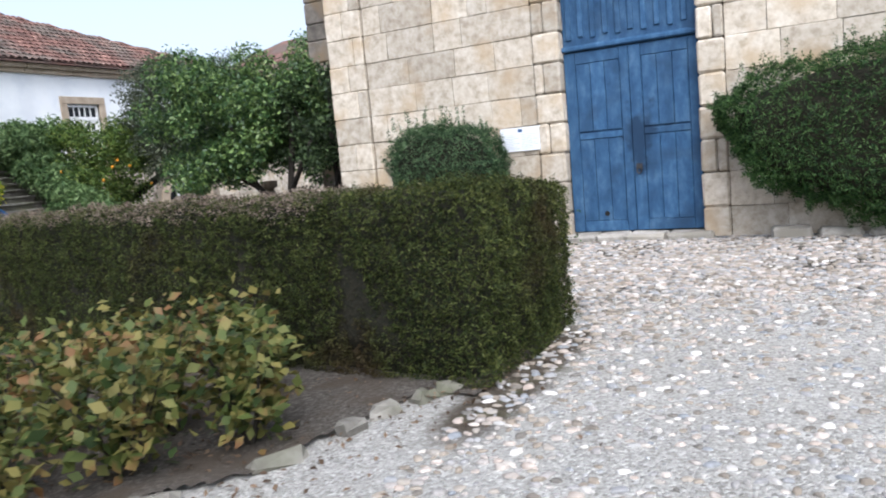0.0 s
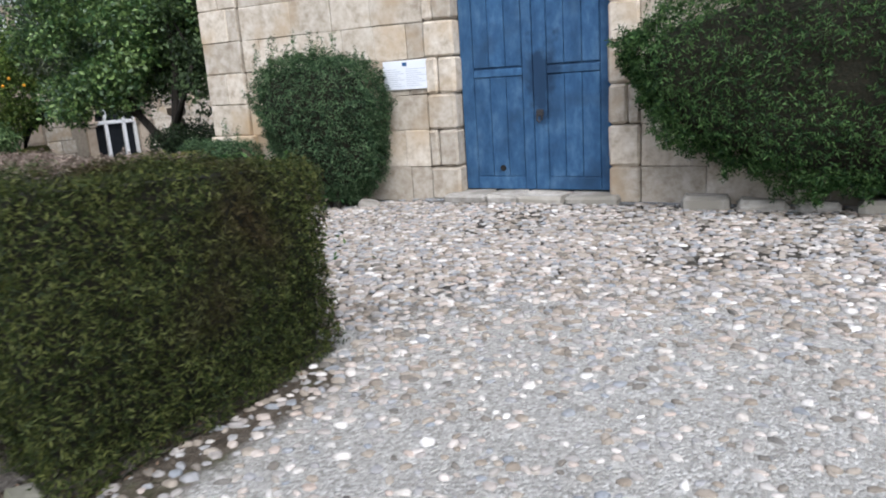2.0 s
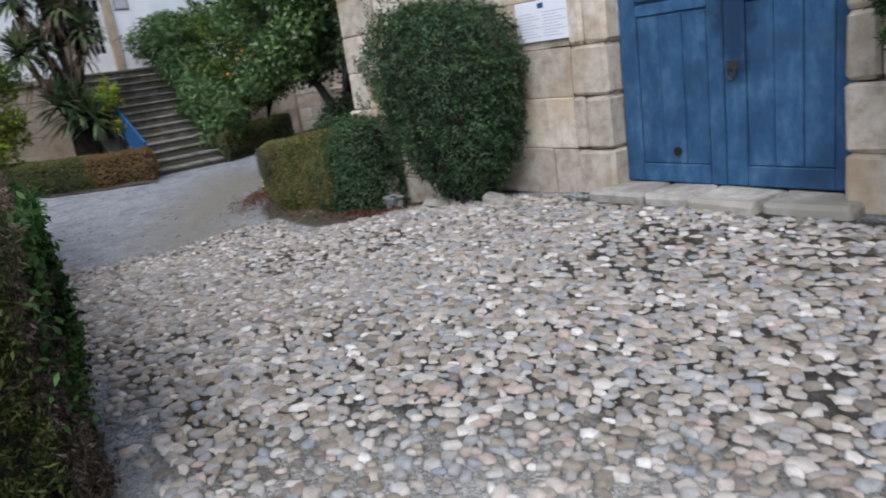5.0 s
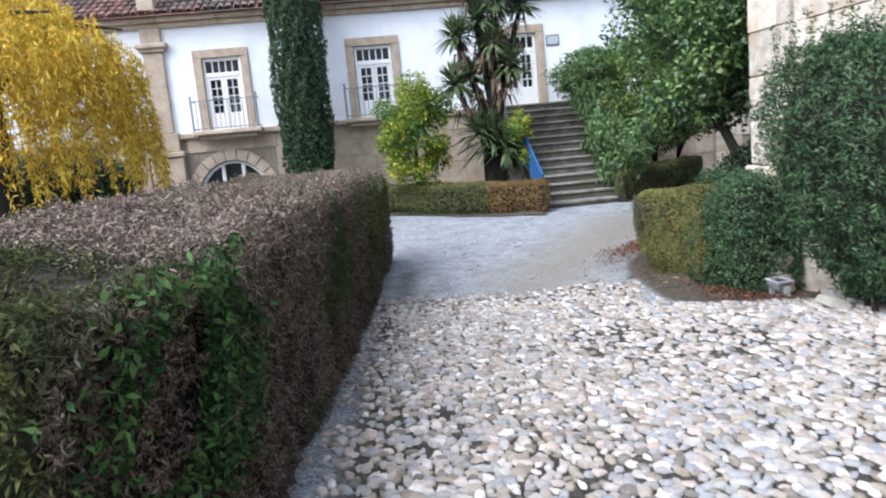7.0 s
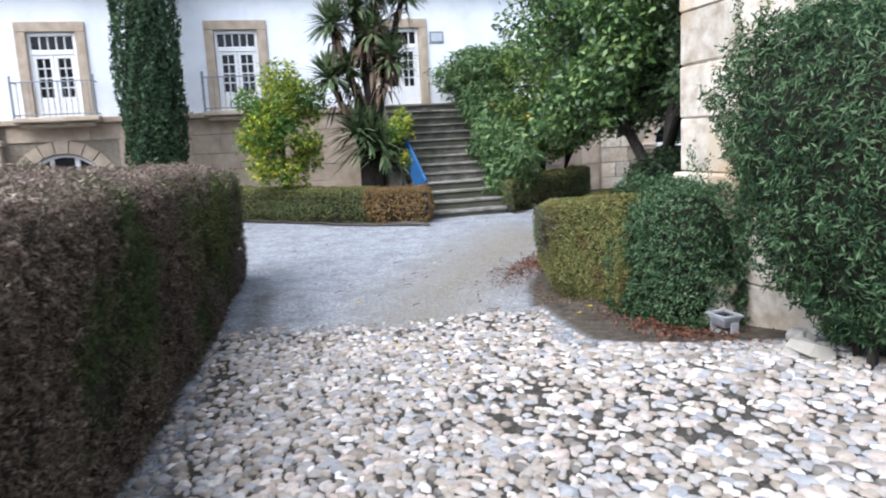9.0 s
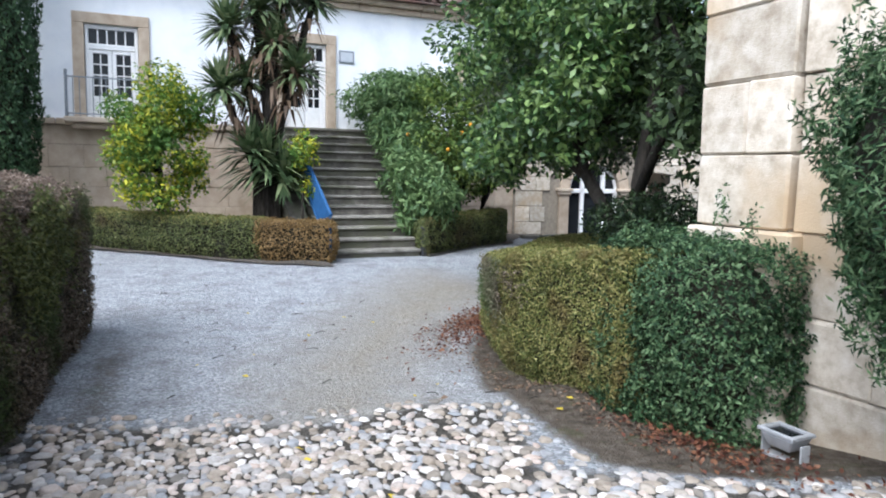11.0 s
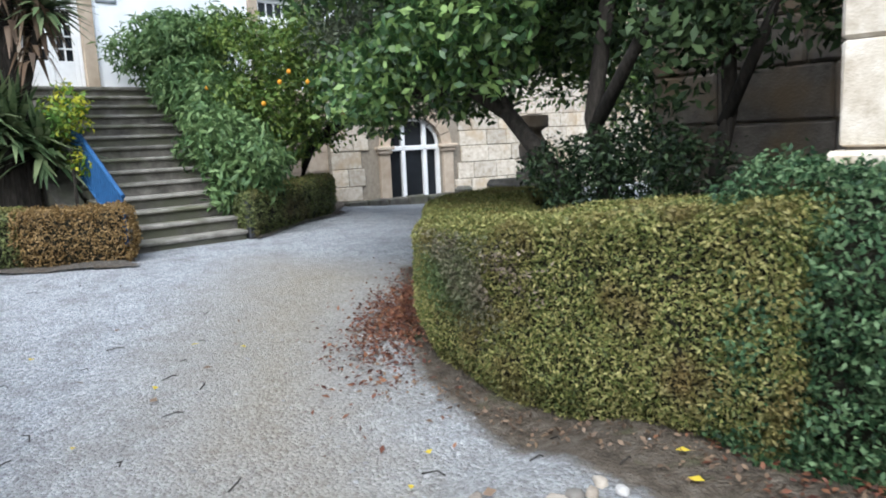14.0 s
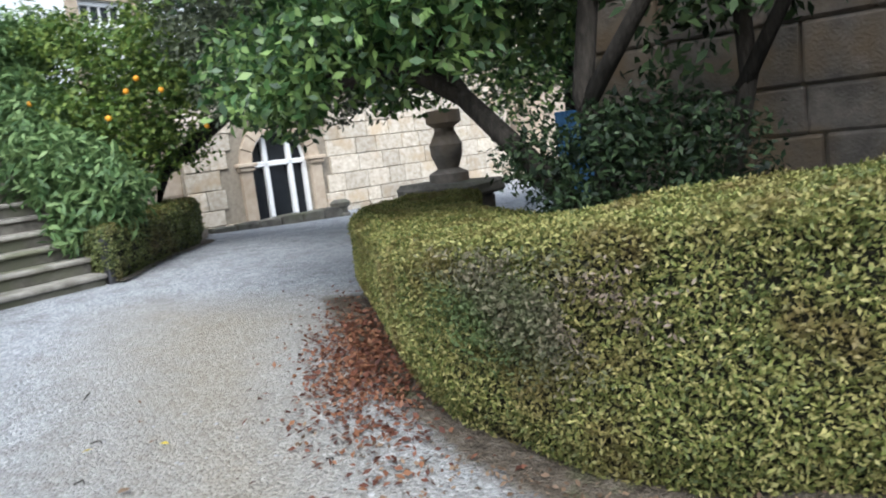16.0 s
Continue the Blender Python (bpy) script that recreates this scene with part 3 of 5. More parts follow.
for i in range(9):
    a = 2.75 + i * 0.55
    x1 = a + rng.uniform(0.38, 0.53)
    thing("kerb_stone", rough_block(a, x1, -0.62 + rng.uniform(-0.05, 0.05), -0.3, -0.3, 0.02 + rng.uniform(-0.03, 0.05), 0.05, 0.02), M_STEPTOP,
          "rough pale kerb stone along the planting strip", "kerb stone", "kerb stones")

# blue door
door = empty("door_1", (0.95, 0, 0), "tall blue-painted wooden double door, closed and weathered", "door", kind="structure")
for s, (a, b) in enumerate(((0.0, 0.947), (0.953, 1.9))):
    leaf = part("door_leaf", cbox(a, b, 0.03, 0.09, 0.0, 2.68, 0.006), M_BLUE, door)
    for q0, q1, y in ((a, a + 0.17, -0.0), (b - 0.13, b, -0.0)):
        part("stile", cbox(q0 + 0.002, q1, y, 0.028, 0.002, 2.67, 0.008), M_BLUE, leaf)
    for z0, z1 in ((0.002, 0.16), (1.39, 1.48), (2.5, 2.668)):
        part("cross_rail", cbox(a + 0.172, b - 0.132, 0.001, 0.028, z0, z1, 0.008), M_BLUE, leaf)
    w = (b - a - 0.31) / 3
    for k in range(3):
        for z0, z1 in ((0.165, 1.382), (1.505, 2.495)):
            part("panel_board", cbox(a + 0.178 + k * w, a + 0.172 + (k + 1) * w, 0.012 - 0.008 * (k == 1) - 0.008 * (z0 > 1), 0.0295, z0, z1, 0.008), M_BLUE, leaf)
part("door_lintel_rail", cbox(-0.02, 1.92, -0.05, 0.09, 2.69, 2.77, 0.02), M_BLUE, door)
top = part("transom_panel", cbox(0, 1.9, 0.03, 0.09, 2.772, 3.75, 0.005), M_BLUE, door)
for k in range(10):
    part("transom_board", cbox(0.06 + k * 0.182, 0.14 + k * 0.182, 0.0, 0.029, 2.86 + 0.03 * (k % 2), 3.72, 0.012), M_BLUE, top)
part("latch", join(tube([(1.0, -0.03, 0.93), (1.0, -0.03, 0.86), (1.03, -0.04, 0.83), (1.06, -0.03, 0.86), (1.06, -0.03, 0.93)], 0.012, 6), cbox(0.985, 1.075, -0.015, 0.0, 0.9, 0.98, 0.005)), M_IRON, door)
# black disc: the hole's darkness is its colour
part("cat_hole", lathe([(0.038, 0), (0.038, 0.012)], (0, 0, 0), 18), M_DARK, door, "round black hole near the door's foot")
o = bpy.data.objects["cat_hole"]
o.rotation_euler = (radians(90), 0, 0)
o.location = Vector((0.52, 0.003, 0.27)) - Vector(ORG[door.name])
for v in o.data.vertices:
    v.co = v.co + Vector(ORG[door.name])

# notice board beside the door
sign = empty("notice_board", (-0.71, -0.16, 1.3), "white printed information panel fixed to the stone wall", "sign")
part("board", cbox(-1.03, -0.38, -0.178, -0.162, 1.31, 1.67, 0.004), M_PAPER, sign)
for k, (a, b) in enumerate(((-1.0, -0.72), (-0.69, -0.41))):
    for i in range(9):
        part("text_line", cbox(a, b - 0.05 * ((i * 7 + k) % 3), -0.1795, -0.1785, 1.35 + i * 0.026, 1.357 + i * 0.026, 0.0005), M_INK, sign)
part("emblem", cbox(-0.74, -0.67, -0.1795, -0.1785, 1.60, 1.645, 0.0005), M_RAILBLUE, sign)

# floodlight and corner stone
fl = empty("floodlight", (-3.0, -0.55, -0.3), "grey cast-metal ground floodlight facing up at the wall", "floodlight")
FZ = float(ground_z(-3.0, -0.6))
def lampbox(x0, x1, y0, y1, z0, z1, b):
    return cbox(-3.0 + x0 * 0.66, -3.0 + x1 * 0.66, -0.55 + y0 * 0.66, -0.55 + y1 * 0.66, FZ + z0 * 0.66, FZ + z1 * 0.66, b)


hv, hf = lampbox(-0.15, 0.15, -0.115, 0.115, 0.09, 0.2, 0.01)
low = hv[:, 2] < FZ + 0.09
hv[low, 0] = -3.0 + (hv[low, 0] + 3.0) * 0.72
hv[low, 1] = -0.55 + (hv[low, 1] + 0.55) * 0.72
part("housing", (hv, hf), M_ALU, fl)
part("lens", lampbox(-0.12, 0.12, -0.09, 0.09, 0.2, 0.212, 0.002), M_GLASS, fl, "dark glass lens")
for q in ((-0.17, 0.17, -0.13, -0.095), (-0.17, 0.17, 0.095, 0.13), (-0.17, -0.125, -0.094, 0.094), (0.125, 0.17, -0.094, 0.094)):
    part("bezel_bar", lampbox(*q, 0.202, 0.232, 0.004), M_ALU, fl)
for q in ((-0.19, -0.173, -0.05, 0.05, -0.02, 0.16), (0.173, 0.19, -0.05, 0.05, -0.02, 0.16), (-0.172, 0.172, -0.05, 0.05, -0.02, 0.01)):
    part("bracket_plate", lampbox(*q, 0.003), M_ALU, fl)
for cx, cy, r in ((-2.3, -0.5, 0.1), (-1.98, -0.72, 0.15), (-1.15, -0.6, 0.14)):
    z = float(ground_z(cx, cy))
    thing("loose_stone", rough_block(cx - r, cx + r, cy - r * 0.6, cy + r * 0.6, z - 0.05, z + 0.09, 0.045, 0.02), M_STEPTOP,
          "rough pale stone lying at the wall's foot", "stone", "loose stones at the wall")


gz = float(ground_z(-3.3, -0.36)) - 0.1
thing("guard_stone", lathe([(0.14, 0.0), (0.13, 0.16), (0.09, 0.28), (0.075, 0.33), (0.11, 0.37), (0.125, 0.42), (0.1, 0.47), (0.03, 0.5)], (-3.3, -0.36, gz), 14), M_STONE,
      "short rounded granite guard stone at the chapel corner", "guard stone", smooth=True)


# ---- manor house ----
H = -17.62
WIN = [(-8.83, -7.32), (-4.64, -3.13), (4.24, 5.84), (-13.6, -12.1), (-17.8, -16.3)]
DOORD = (-0.45, 1.04)
holes = [(a + 0.23, b - 0.23, 2.1, 4.12) for a, b in WIN] + [(DOORD[0] + 0.22, DOORD[1] - 0.22, 2.1, 4.12)]


def wall_boxes(y0, y1, z0, z1, holes, x0, x1):
    out, ys = [], sorted({y0, y1, *[q for h in holes for q in h[:2]]})
    for a, b in zip(ys, ys[1:]):
        h = [q for q in holes if q[0] <= a + 1e-6 and q[1] >= b - 1e-6]
        if not h:
            out.append(cbox(x0, x1, a, b, z0, z1, 0.001))
        else:
            if h[0][2] > z0 + 0.01:
                out.append(cbox(x0, x1, a, b, z0, h[0][2], 0.001))
            if h[0][3] < z1 - 0.01:
                out.append(cbox(x0, x1, a, b, h[0][3], z1, 0.001))
    return out


HY0, HY1 = -32.0, 14.0
wall_house = empty("wall_house_upper", (H, 0, 2.02), "white limewashed upper wall of the manor house", "wall", kind="structure")
for box in wall_boxes(HY0, HY1, 2.02, 5.0, holes, H - 0.5, H):
    part("wall_section", box, M_WHITE, wall_house)
ARCH = [(-8.15, 0.32, 0.98), (-13.6, 0.32, 0.98)]
low_holes = [(c - r, c + r, -0.9, z + r) for c, z, r in ARCH] + [(-3.6, -3.0, 1.0, 1.6)]
wall_low = thing("wall_house_lower", join(*wall_boxes(HY0, 7.0, -0.9, 2.0, low_holes, H - 0.5, H - 0.04)), M_MORTAR, "stone ground-floor wall of the manor house", "wall", kind="structure")
# added inner walls, painted near-black so the rooms read as unlit
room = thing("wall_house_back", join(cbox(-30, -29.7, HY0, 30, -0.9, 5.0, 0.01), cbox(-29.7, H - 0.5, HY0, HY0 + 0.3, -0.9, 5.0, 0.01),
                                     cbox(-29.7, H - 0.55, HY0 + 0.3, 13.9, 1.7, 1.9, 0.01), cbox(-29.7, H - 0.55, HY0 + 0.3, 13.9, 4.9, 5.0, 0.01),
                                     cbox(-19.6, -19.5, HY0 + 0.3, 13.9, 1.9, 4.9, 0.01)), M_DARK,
             "plain inner walls behind the house windows, coloured near-black as unlit rooms", "wall", kind="structure")
thing("string_course", join(*[cbox(H - 0.1, H + 0.1, a, b - 0.01, 1.98, 2.12, 0.02) for a, b in zip(np.arange(HY0, 7, 1.5), np.arange(HY0 + 1.5, 8.5, 1.5))]), M_TRIM,
      "moulded stone string course between the storeys", "trim", kind="structure")
thing("cornice", join(*[join(cbox(H - 0.1, H + 0.12, a, b - 0.008, 5.0, 5.14, 0.02), cbox(H - 0.1, H + 0.28, a, b - 0.008, 5.14, 5.28, 0.03))
                        for a, b in zip(np.arange(HY0, 14, 1.6), np.arange(HY0 + 1.6, 15.6, 1.6))]), M_TRIM, "moulded stone eaves cornice", "trim", kind="structure")


def stone_arch(c, zc, r, name_parent):
    """Ring of voussoirs, spandrel infill and a white fan window."""
    n = 11
    for k in range(n):
        a0, a1 = math.pi * k / n + 0.012, math.pi * (k + 1) / n - 0.012
        vs = []
        for x in (H - 0.1, H + 0.03):
            for rr, a in ((r, a0), (r + 0.3, a0), (r + 0.3, a1), (r, a1)):
                vs.append((x, c + rr * math.cos(a), zc + rr * math.sin(a)))
        part("voussoir", (vs, [(0, 1, 2, 3), (4, 7, 6, 5), (0, 4, 5, 1), (1, 5, 6, 2), (2, 6, 7, 3), (3, 7, 4, 0)]), M_TRIM, name_parent)
    m = 16
    v, f = [], []
    for x in (H - 0.4, H - 0.06):
        for k in range(m + 1):
            a = math.pi * k / m
            v += [(x, c + r * math.cos(a), zc + r * math.sin(a)), (x, c + r * math.cos(a), zc + r)]
    s = 2 * (m + 1)
    for k in range(m):
        i = 2 * k
        f += [(i, i + 1, i + 3, i + 2), (s + i, s + i + 2, s + i + 3, s + i + 1), (i, i + 2, s + i + 2, s + i)]
    part("spandrel", (v, f), M_MORTAR, name_parent)


def arch_window(c, zc, r):
    w = empty("window_arch", (H, c, zc), "white fan-barred arched cellar window in a stone arch", "window", kind="structure")
    stone_arch(c, zc, r, w)
    part("pane", cbox(H - 0.22, H - 0.2, c - r, c + r, -0.6, zc + r, 0.002), M_GLASS, w)
    ring = [(H - 0.17, c + (r - 0.05) * math.cos(a), zc + (r - 0.05) * math.sin(a)) for a in np.linspace(0, math.pi, 15)]
    part("frame", tube(ring, 0.06, 6), M_PAINT, w)
    part("transom_bar", cbox(H - 0.2, H - 0.13, c - r, c + r, zc - 0.05, zc + 0.05, 0.01), M_PAINT, w)
    for k in (-0.28, 0.28):
        part("mullion", cbox(H - 0.2, H - 0.13, c + k - 0.05, c + k + 0.05, -0.5, zc + r * 0.88, 0.01), M_PAINT, w)


for c, z, r in ARCH:
    arch_window(c, z, r)


def french_window(a, b, balcony=True, door_like=False):
    w = empty("window_1" if not door_like else "door_2", (H, (a + b) / 2, 2.1),
              "white glazed double door in a stone surround above the stairs" if door_like else "tall white french window with small panes in a granite surround", "door" if door_like else "window", kind="structure")
    for n, q in (("jamb", cbox(H - 0.12, H + 0.06, a, a + 0.23, 2.12, 4.12, 0.012)), ("jamb", cbox(H - 0.12, H + 0.06, b - 0.23, b, 2.12, 4.12, 0.012)),
                 ("lintel", cbox(H - 0.12, H + 0.06, a, b, 4.122, 4.35, 0.012))):
        part(n, q, M_TRIM, w)
    i0, i1 = a + 0.235, b - 0.235
    m = (i0 + i1) / 2
    X0, X1 = H - 0.11, H - 0.04
    fr = part("window_frame", join(cbox(X0, X1, i0, i0 + 0.07, 2.12, 4.11, 0.008), cbox(X0, X1, i1 - 0.07, i1, 2.12, 4.11, 0.008),
                                   cbox(X0, X1, i0 + 0.071, i1 - 0.071, 4.03, 4.11, 0.008), cbox(X0, X1 + 0.02, i0 + 0.071, i1 - 0.071, 3.6, 3.72, 0.01)), M_PAINT, w)
    part("pane", cbox(X0 - 0.012, X0 - 0.004, i0, i1, 2.15, 4.1, 0.001), M_GLASS, w)
    for k in range(1, 5):
        y = i0 + 0.07 + (i1 - i0 - 0.14) * k / 5
        part("glazing_bar", cbox(X0, X1 - 0.02, y - 0.014, y + 0.014, 3.72, 4.03, 0.004), M_PAINT, fr)
    for p0, p1 in ((i0 + 0.072, m - 0.004), (m + 0.004, i1 - 0.072)):
        sash = part("casement", join(cbox(X0, X1, p0, p0 + 0.08, 2.13, 3.6, 0.008), cbox(X0, X1, p1 - 0.08, p1, 2.13, 3.6, 0.008),
                                     cbox(X0, X1, p0 + 0.081, p1 - 0.081, 2.13, 2.62, 0.01), cbox(X0, X1, p0 + 0.081, p1 - 0.081, 3.52, 3.6, 0.008)), M_PAINT, w)
        part("glazing_bar", cbox(X0, X1 - 0.02, (p0 + p1) / 2 - 0.012, (p0 + p1) / 2 + 0.012, 2.62, 3.52, 0.003), M_PAINT, sash)
        for k in range(1, 4):
            z = 2.62 + 0.9 * k / 4
            part("glazing_bar", cbox(X0, X1 - 0.022, p0 + 0.081, p1 - 0.081, z - 0.012, z + 0.012, 0.003), M_PAINT, sash)
    if balcony:
        bal = empty("balcony", (H, (a + b) / 2, 2.0), "shallow stone balcony with a thin grey iron railing", "balcony")
        part("slab", join(cbox(H + 0.1, H + 0.5, a - 0.18, b + 0.18, 2.02, 2.14, 0.025), cbox(H + 0.1, H + 0.36, a - 0.05, b + 0.05, 1.9, 2.02, 0.03)), M_TRIM, bal)
        for z in (2.2, 2.95):
            part("rail", tube([(H + 0.0, a - 0.12, z), (H + 0.45, a - 0.12, z), (H + 0.45, b + 0.12, z), (H + 0.0, b + 0.12, z)], 0.016, 6), M_RAILGREY, bal)
        for k in range(15):
            y = a - 0.12 + (b - a + 0.24) * k / 14
            thick = 0.028 if k in (0, 14) else 0.009
            part("baluster", tube([(H + 0.45, y, 2.13), (H + 0.45, y, 2.97 + (0.12 if k in (0, 14) else 0))], thick, 6), M_RAILGREY, bal)


for a, b in WIN:
    french_window(a, b, balcony=(a < 0))
french_window(*DOORD, balcony=False, door_like=True)
pl = empty("wall_plaque", (H, 1.3, 3.8), "small grey enamel plaque on the white wall", "plaque")
part("plate", cbox(H, H + 0.03, 1.12, 1.5, 3.72, 4.02, 0.006), M_RAILGREY, pl)
part("field", cbox(H + 0.03, H + 0.034, 1.16, 1.46, 3.76, 3.98, 0.002), M_INK, pl)

pil = empty("pilaster", (H, -9.85, 0), "granite pilaster with a moulded capital on the house front", "pilaster", kind="structure")
for n, q in (("pedestal", cbox(H - 0.04, H + 0.2, -10.3, -9.4, -0.6, 1.5, 0.02)), ("base", cbox(H - 0.04, H + 0.26, -10.36, -9.34, 1.502, 1.66, 0.03)),
             ("plinth_block", cbox(H - 0.04, H + 0.16, -10.24, -9.46, 1.662, 2.16, 0.02)), ("shaft", cbox(H - 0.04, H + 0.12, -10.12, -9.58, 2.162, 4.36, 0.02)),
             ("necking", cbox(H - 0.04, H + 0.18, -10.19, -9.51, 4.362, 4.46, 0.03)), ("capital", cbox(H - 0.04, H + 0.24, -10.27, -9.43, 4.462, 4.62, 0.04)),
             ("frieze", cbox(H - 0.04, H + 0.13, -10.12, -9.58, 4.622, 5.0, 0.02)), ("finial_base", cbox(H - 0.1, H + 0.25, -10.05, -9.6, 5.3, 6.4, 0.03))):
    part(n, q, M_TRIM, pil)

# roof
RZ, RX, HIP = 8.1, -22.6, 4.2


def roof_point(y, s):
    """s: 0 at the eaves, 1 at the ridge."""
    return np.array([H + 0.45 + (RX - H - 0.45) * s, y, 5.3 + (RZ - 5.3) * s + 0.25 * s * (s - 1)])


thing("roof", ([roof_point(HY0, 0) - (0, 0, 0.03), roof_point(14.5, 0) - (0, 0, 0.03), roof_point(HIP, 1) - (0, 0, 0.03), roof_point(HY0, 1) - (0, 0, 0.03),
                (-30, HY0, 5.0), (-30, 14.5, 5.0)], [(0, 1, 2, 3), (3, 2, 5, 4), (1, 5, 2), (0, 3, 4), (0, 4, 5, 1)]), M_TILE,
      "hipped roof of weathered red clay tiles", "roof", kind="structure")


def tile_mesh(p, q, r0=0.1):
    v = []
    n = 5
    for c, r in ((p, r0), (q, r0 * 0.82)):
        for k in range(n):
            a = math.pi * k / (n - 1)
            v.append((c[0], c[1] + r * math.cos(a), c[2] + r * 0.75 * math.sin(a)))
    return v, [(k, k + 1, n + k + 1, n + k) for k in range(n - 1)]


roof = bpy.data.objects["roof"]
rest, near_tiles, rows = [], 0, 14
for j in range(int((14.3 + 22) / 0.21)):
    y = 14.2 - j * 0.21
    smax = 1.0 if y < HIP else max(0.0, (14.5 - y) / (14.5 - HIP))
    for i in range(rows):
        s0, s1 = i / rows, (i + 1.25) / rows
        if s0 > smax:
            break
        s1 = min(s1, 1.02)
        p = roof_point(y + rng.uniform(-0.012, 0.012), s0) + (0, 0, 0.03 + rng.uniform(0, 0.015))
        q = roof_point(y + rng.uniform(-0.012, 0.012), s1)
        vf = tile_mesh(p, q)
        if i < 3 and -11 < y < 11 and near_tiles < 300:
            part("roof_tile", vf, M_TILE, roof)
            near_tiles += 1
        else:
            rest.append(vf)
tagged(part("roof_tiles", join(*rest), M_TILE, roof), kind="stuff")

# far wing beyond the trees, and the wall with the arched door
wing = thing("wall_wing", join(cbox(-26, -14, 16.0, 16.4, -0.9, 5.4, 0.01), cbox(-14.3, -14.0, 16.4, 26, -0.9, 5.4, 0.01)), M_TRIM, "stone wall of the rear wing", "wall", kind="structure")
thing("roof_wing", ([(-27, 15.6, 5.4), (-13.6, 15.6, 5.4), (-13.6, 26, 5.4), (-27, 26, 5.4), (-22, 21, 8.4), (-18.5, 21, 8.4)],
                    [(0, 1, 5, 4), (1, 2, 5), (2, 3, 4, 5), (3, 0, 4)]), M_TILE, "distant red tiled roof of the rear wing", "roof", kind="structure")

AW = radians(16)


def aw(vf):
    """Local frame of the angled wall: along y from its left end, front facing +x."""
    v = np.asarray(vf[0], float)
    c, s = math.cos(AW), math.sin(AW)
    return np.stack([-17.35 + v[:, 0] * c + v[:, 1] * s, 6.6 - v[:, 0] * s + v[:, 1] * c, v[:, 2]], 1), vf[1]


AC, AR, AS = 1.7, 0.72, 0.72
wall_arch = thing("wall_arch", aw(join(cbox(-0.5, -0.05, -0.6, AC - AR, -1.2, 2.6, 0.01), cbox(-0.5, -0.05, AC + AR, 9.0, -1.2, 2.6, 0.01), cbox(-0.5, -0.05, AC - AR, AC + AR, AS + AR, 2.6, 0.01))),
                  M_MORTAR, "pale stone garden wall with an arched doorway", "wall", kind="structure")
ad = empty("door_3", tuple(aw(([(0, AC, -0.7)], []))[0][0]), "white-framed glazed arched door with dark panes", "door", kind="structure")
part("pane", aw(cbox(-0.3, -0.28, AC - AR, AC + AR, -0.75, AS + AR, 0.002)), M_GLASS, ad)
part("arch_frame", aw(tube([(-0.2, AC + (AR - 0.04) * math.cos(a), AS + (AR - 0.04) * math.sin(a)) for a in np.linspace(0, math.pi, 17)], 0.05, 6)), M_PAINT, ad)
part("transom_bar", aw(cbox(-0.26, -0.14, AC - AR, AC + AR, AS - 0.1, AS + 0.02, 0.015)), M_PAINT, ad)
for k in (-0.3, 0.3):
    part("mullion", aw(cbox(-0.26, -0.14, AC + k - 0.055, AC + k + 0.055, -0.72, AS + AR * 0.9, 0.012)), M_PAINT, ad)
part("door_post", aw(cbox(-0.26, -0.14, AC + AR - 0.1, AC + AR, -0.85, AS, 0.012)), M_PAINT, ad)
for k in range(9):
    a0, a1 = math.pi * k / 9 + 0.015, math.pi * (k + 1) / 9 - 0.015
    vs = [(x, AC + rr * math.cos(a), AS + rr * math.sin(a)) for x in (-0.2, 0.03) for rr, a in ((AR, a0), (AR + 0.28, a0), (AR + 0.28, a1), (AR, a1))]
    part("voussoir", aw((vs, [(0, 1, 2, 3), (4, 7, 6, 5), (0, 4, 5, 1), (1, 5, 6, 2), (2, 6, 7, 3), (3, 7, 4, 0)])), M_TRIM, ad)
v, f = [], []
for x in (-0.4, -0.06):
    for k in range(17):
        a = math.pi * k / 16
        v += [(x, AC + AR * math.cos(a), AS + AR * math.sin(a)), (x, AC + AR * math.cos(a), AS + AR)]
for k in range(16):
    i = 2 * k
    f += [(34 + i, 34 + i + 2, 34 + i + 3, 34 + i + 1), (i, i + 2, 34 + i + 2, 34 + i)]
part("spandrel", aw((v, f)), M_MORTAR, ad)
for s in (-1, 1):
    y = AC + s * (AR + 0.16)
    for n, q in (("impost_shaft", cbox(-0.1, 0.06, y - 0.14, y + 0.14, -0.8, AS - 0.16, 0.015)), ("impost", cbox(-0.1, 0.12, y - 0.19, y + 0.19, AS - 0.158, AS - 0.06, 0.03)),
                 ("impost_cap", cbox(-0.1, 0.16, y - 0.23, y + 0.23, AS - 0.058, AS + 0.03, 0.02))):
        part(n, aw(q), M_TRIM, ad)

# stone stairs
N = 14
SX0, SX1, SZ0, SZ1 = -12.5, -17.3, -0.48, 2.1
stairs = empty("stairs", (-15, 0.4, -0.45), "worn granite stairs climbing to the house door", "stairs", kind="structure")
for k in range(N):
    x0 = SX0 + (SX1 - SX0) * k / N
    z1 = SZ0 + (SZ1 - SZ0) * (k + 1) / N
    zb = SZ0 + (SZ1 - SZ0) * k / N
    y0, y1 = -0.47 + 0.012 * k, 1.25 + 0.045 * k
    xe = SX1 - 0.3
    # riser shade comes from the darker stone colour
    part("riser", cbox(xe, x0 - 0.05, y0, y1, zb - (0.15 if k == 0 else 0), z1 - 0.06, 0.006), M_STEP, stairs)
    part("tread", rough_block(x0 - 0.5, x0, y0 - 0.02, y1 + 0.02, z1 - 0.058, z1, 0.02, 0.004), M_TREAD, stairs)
part("landing", cbox(H + 0.1, SX1 - 0.15, -0.7, 2.3, SZ1 - 0.2, SZ1 - 0.002, 0.02), M_STEPTOP, stairs)
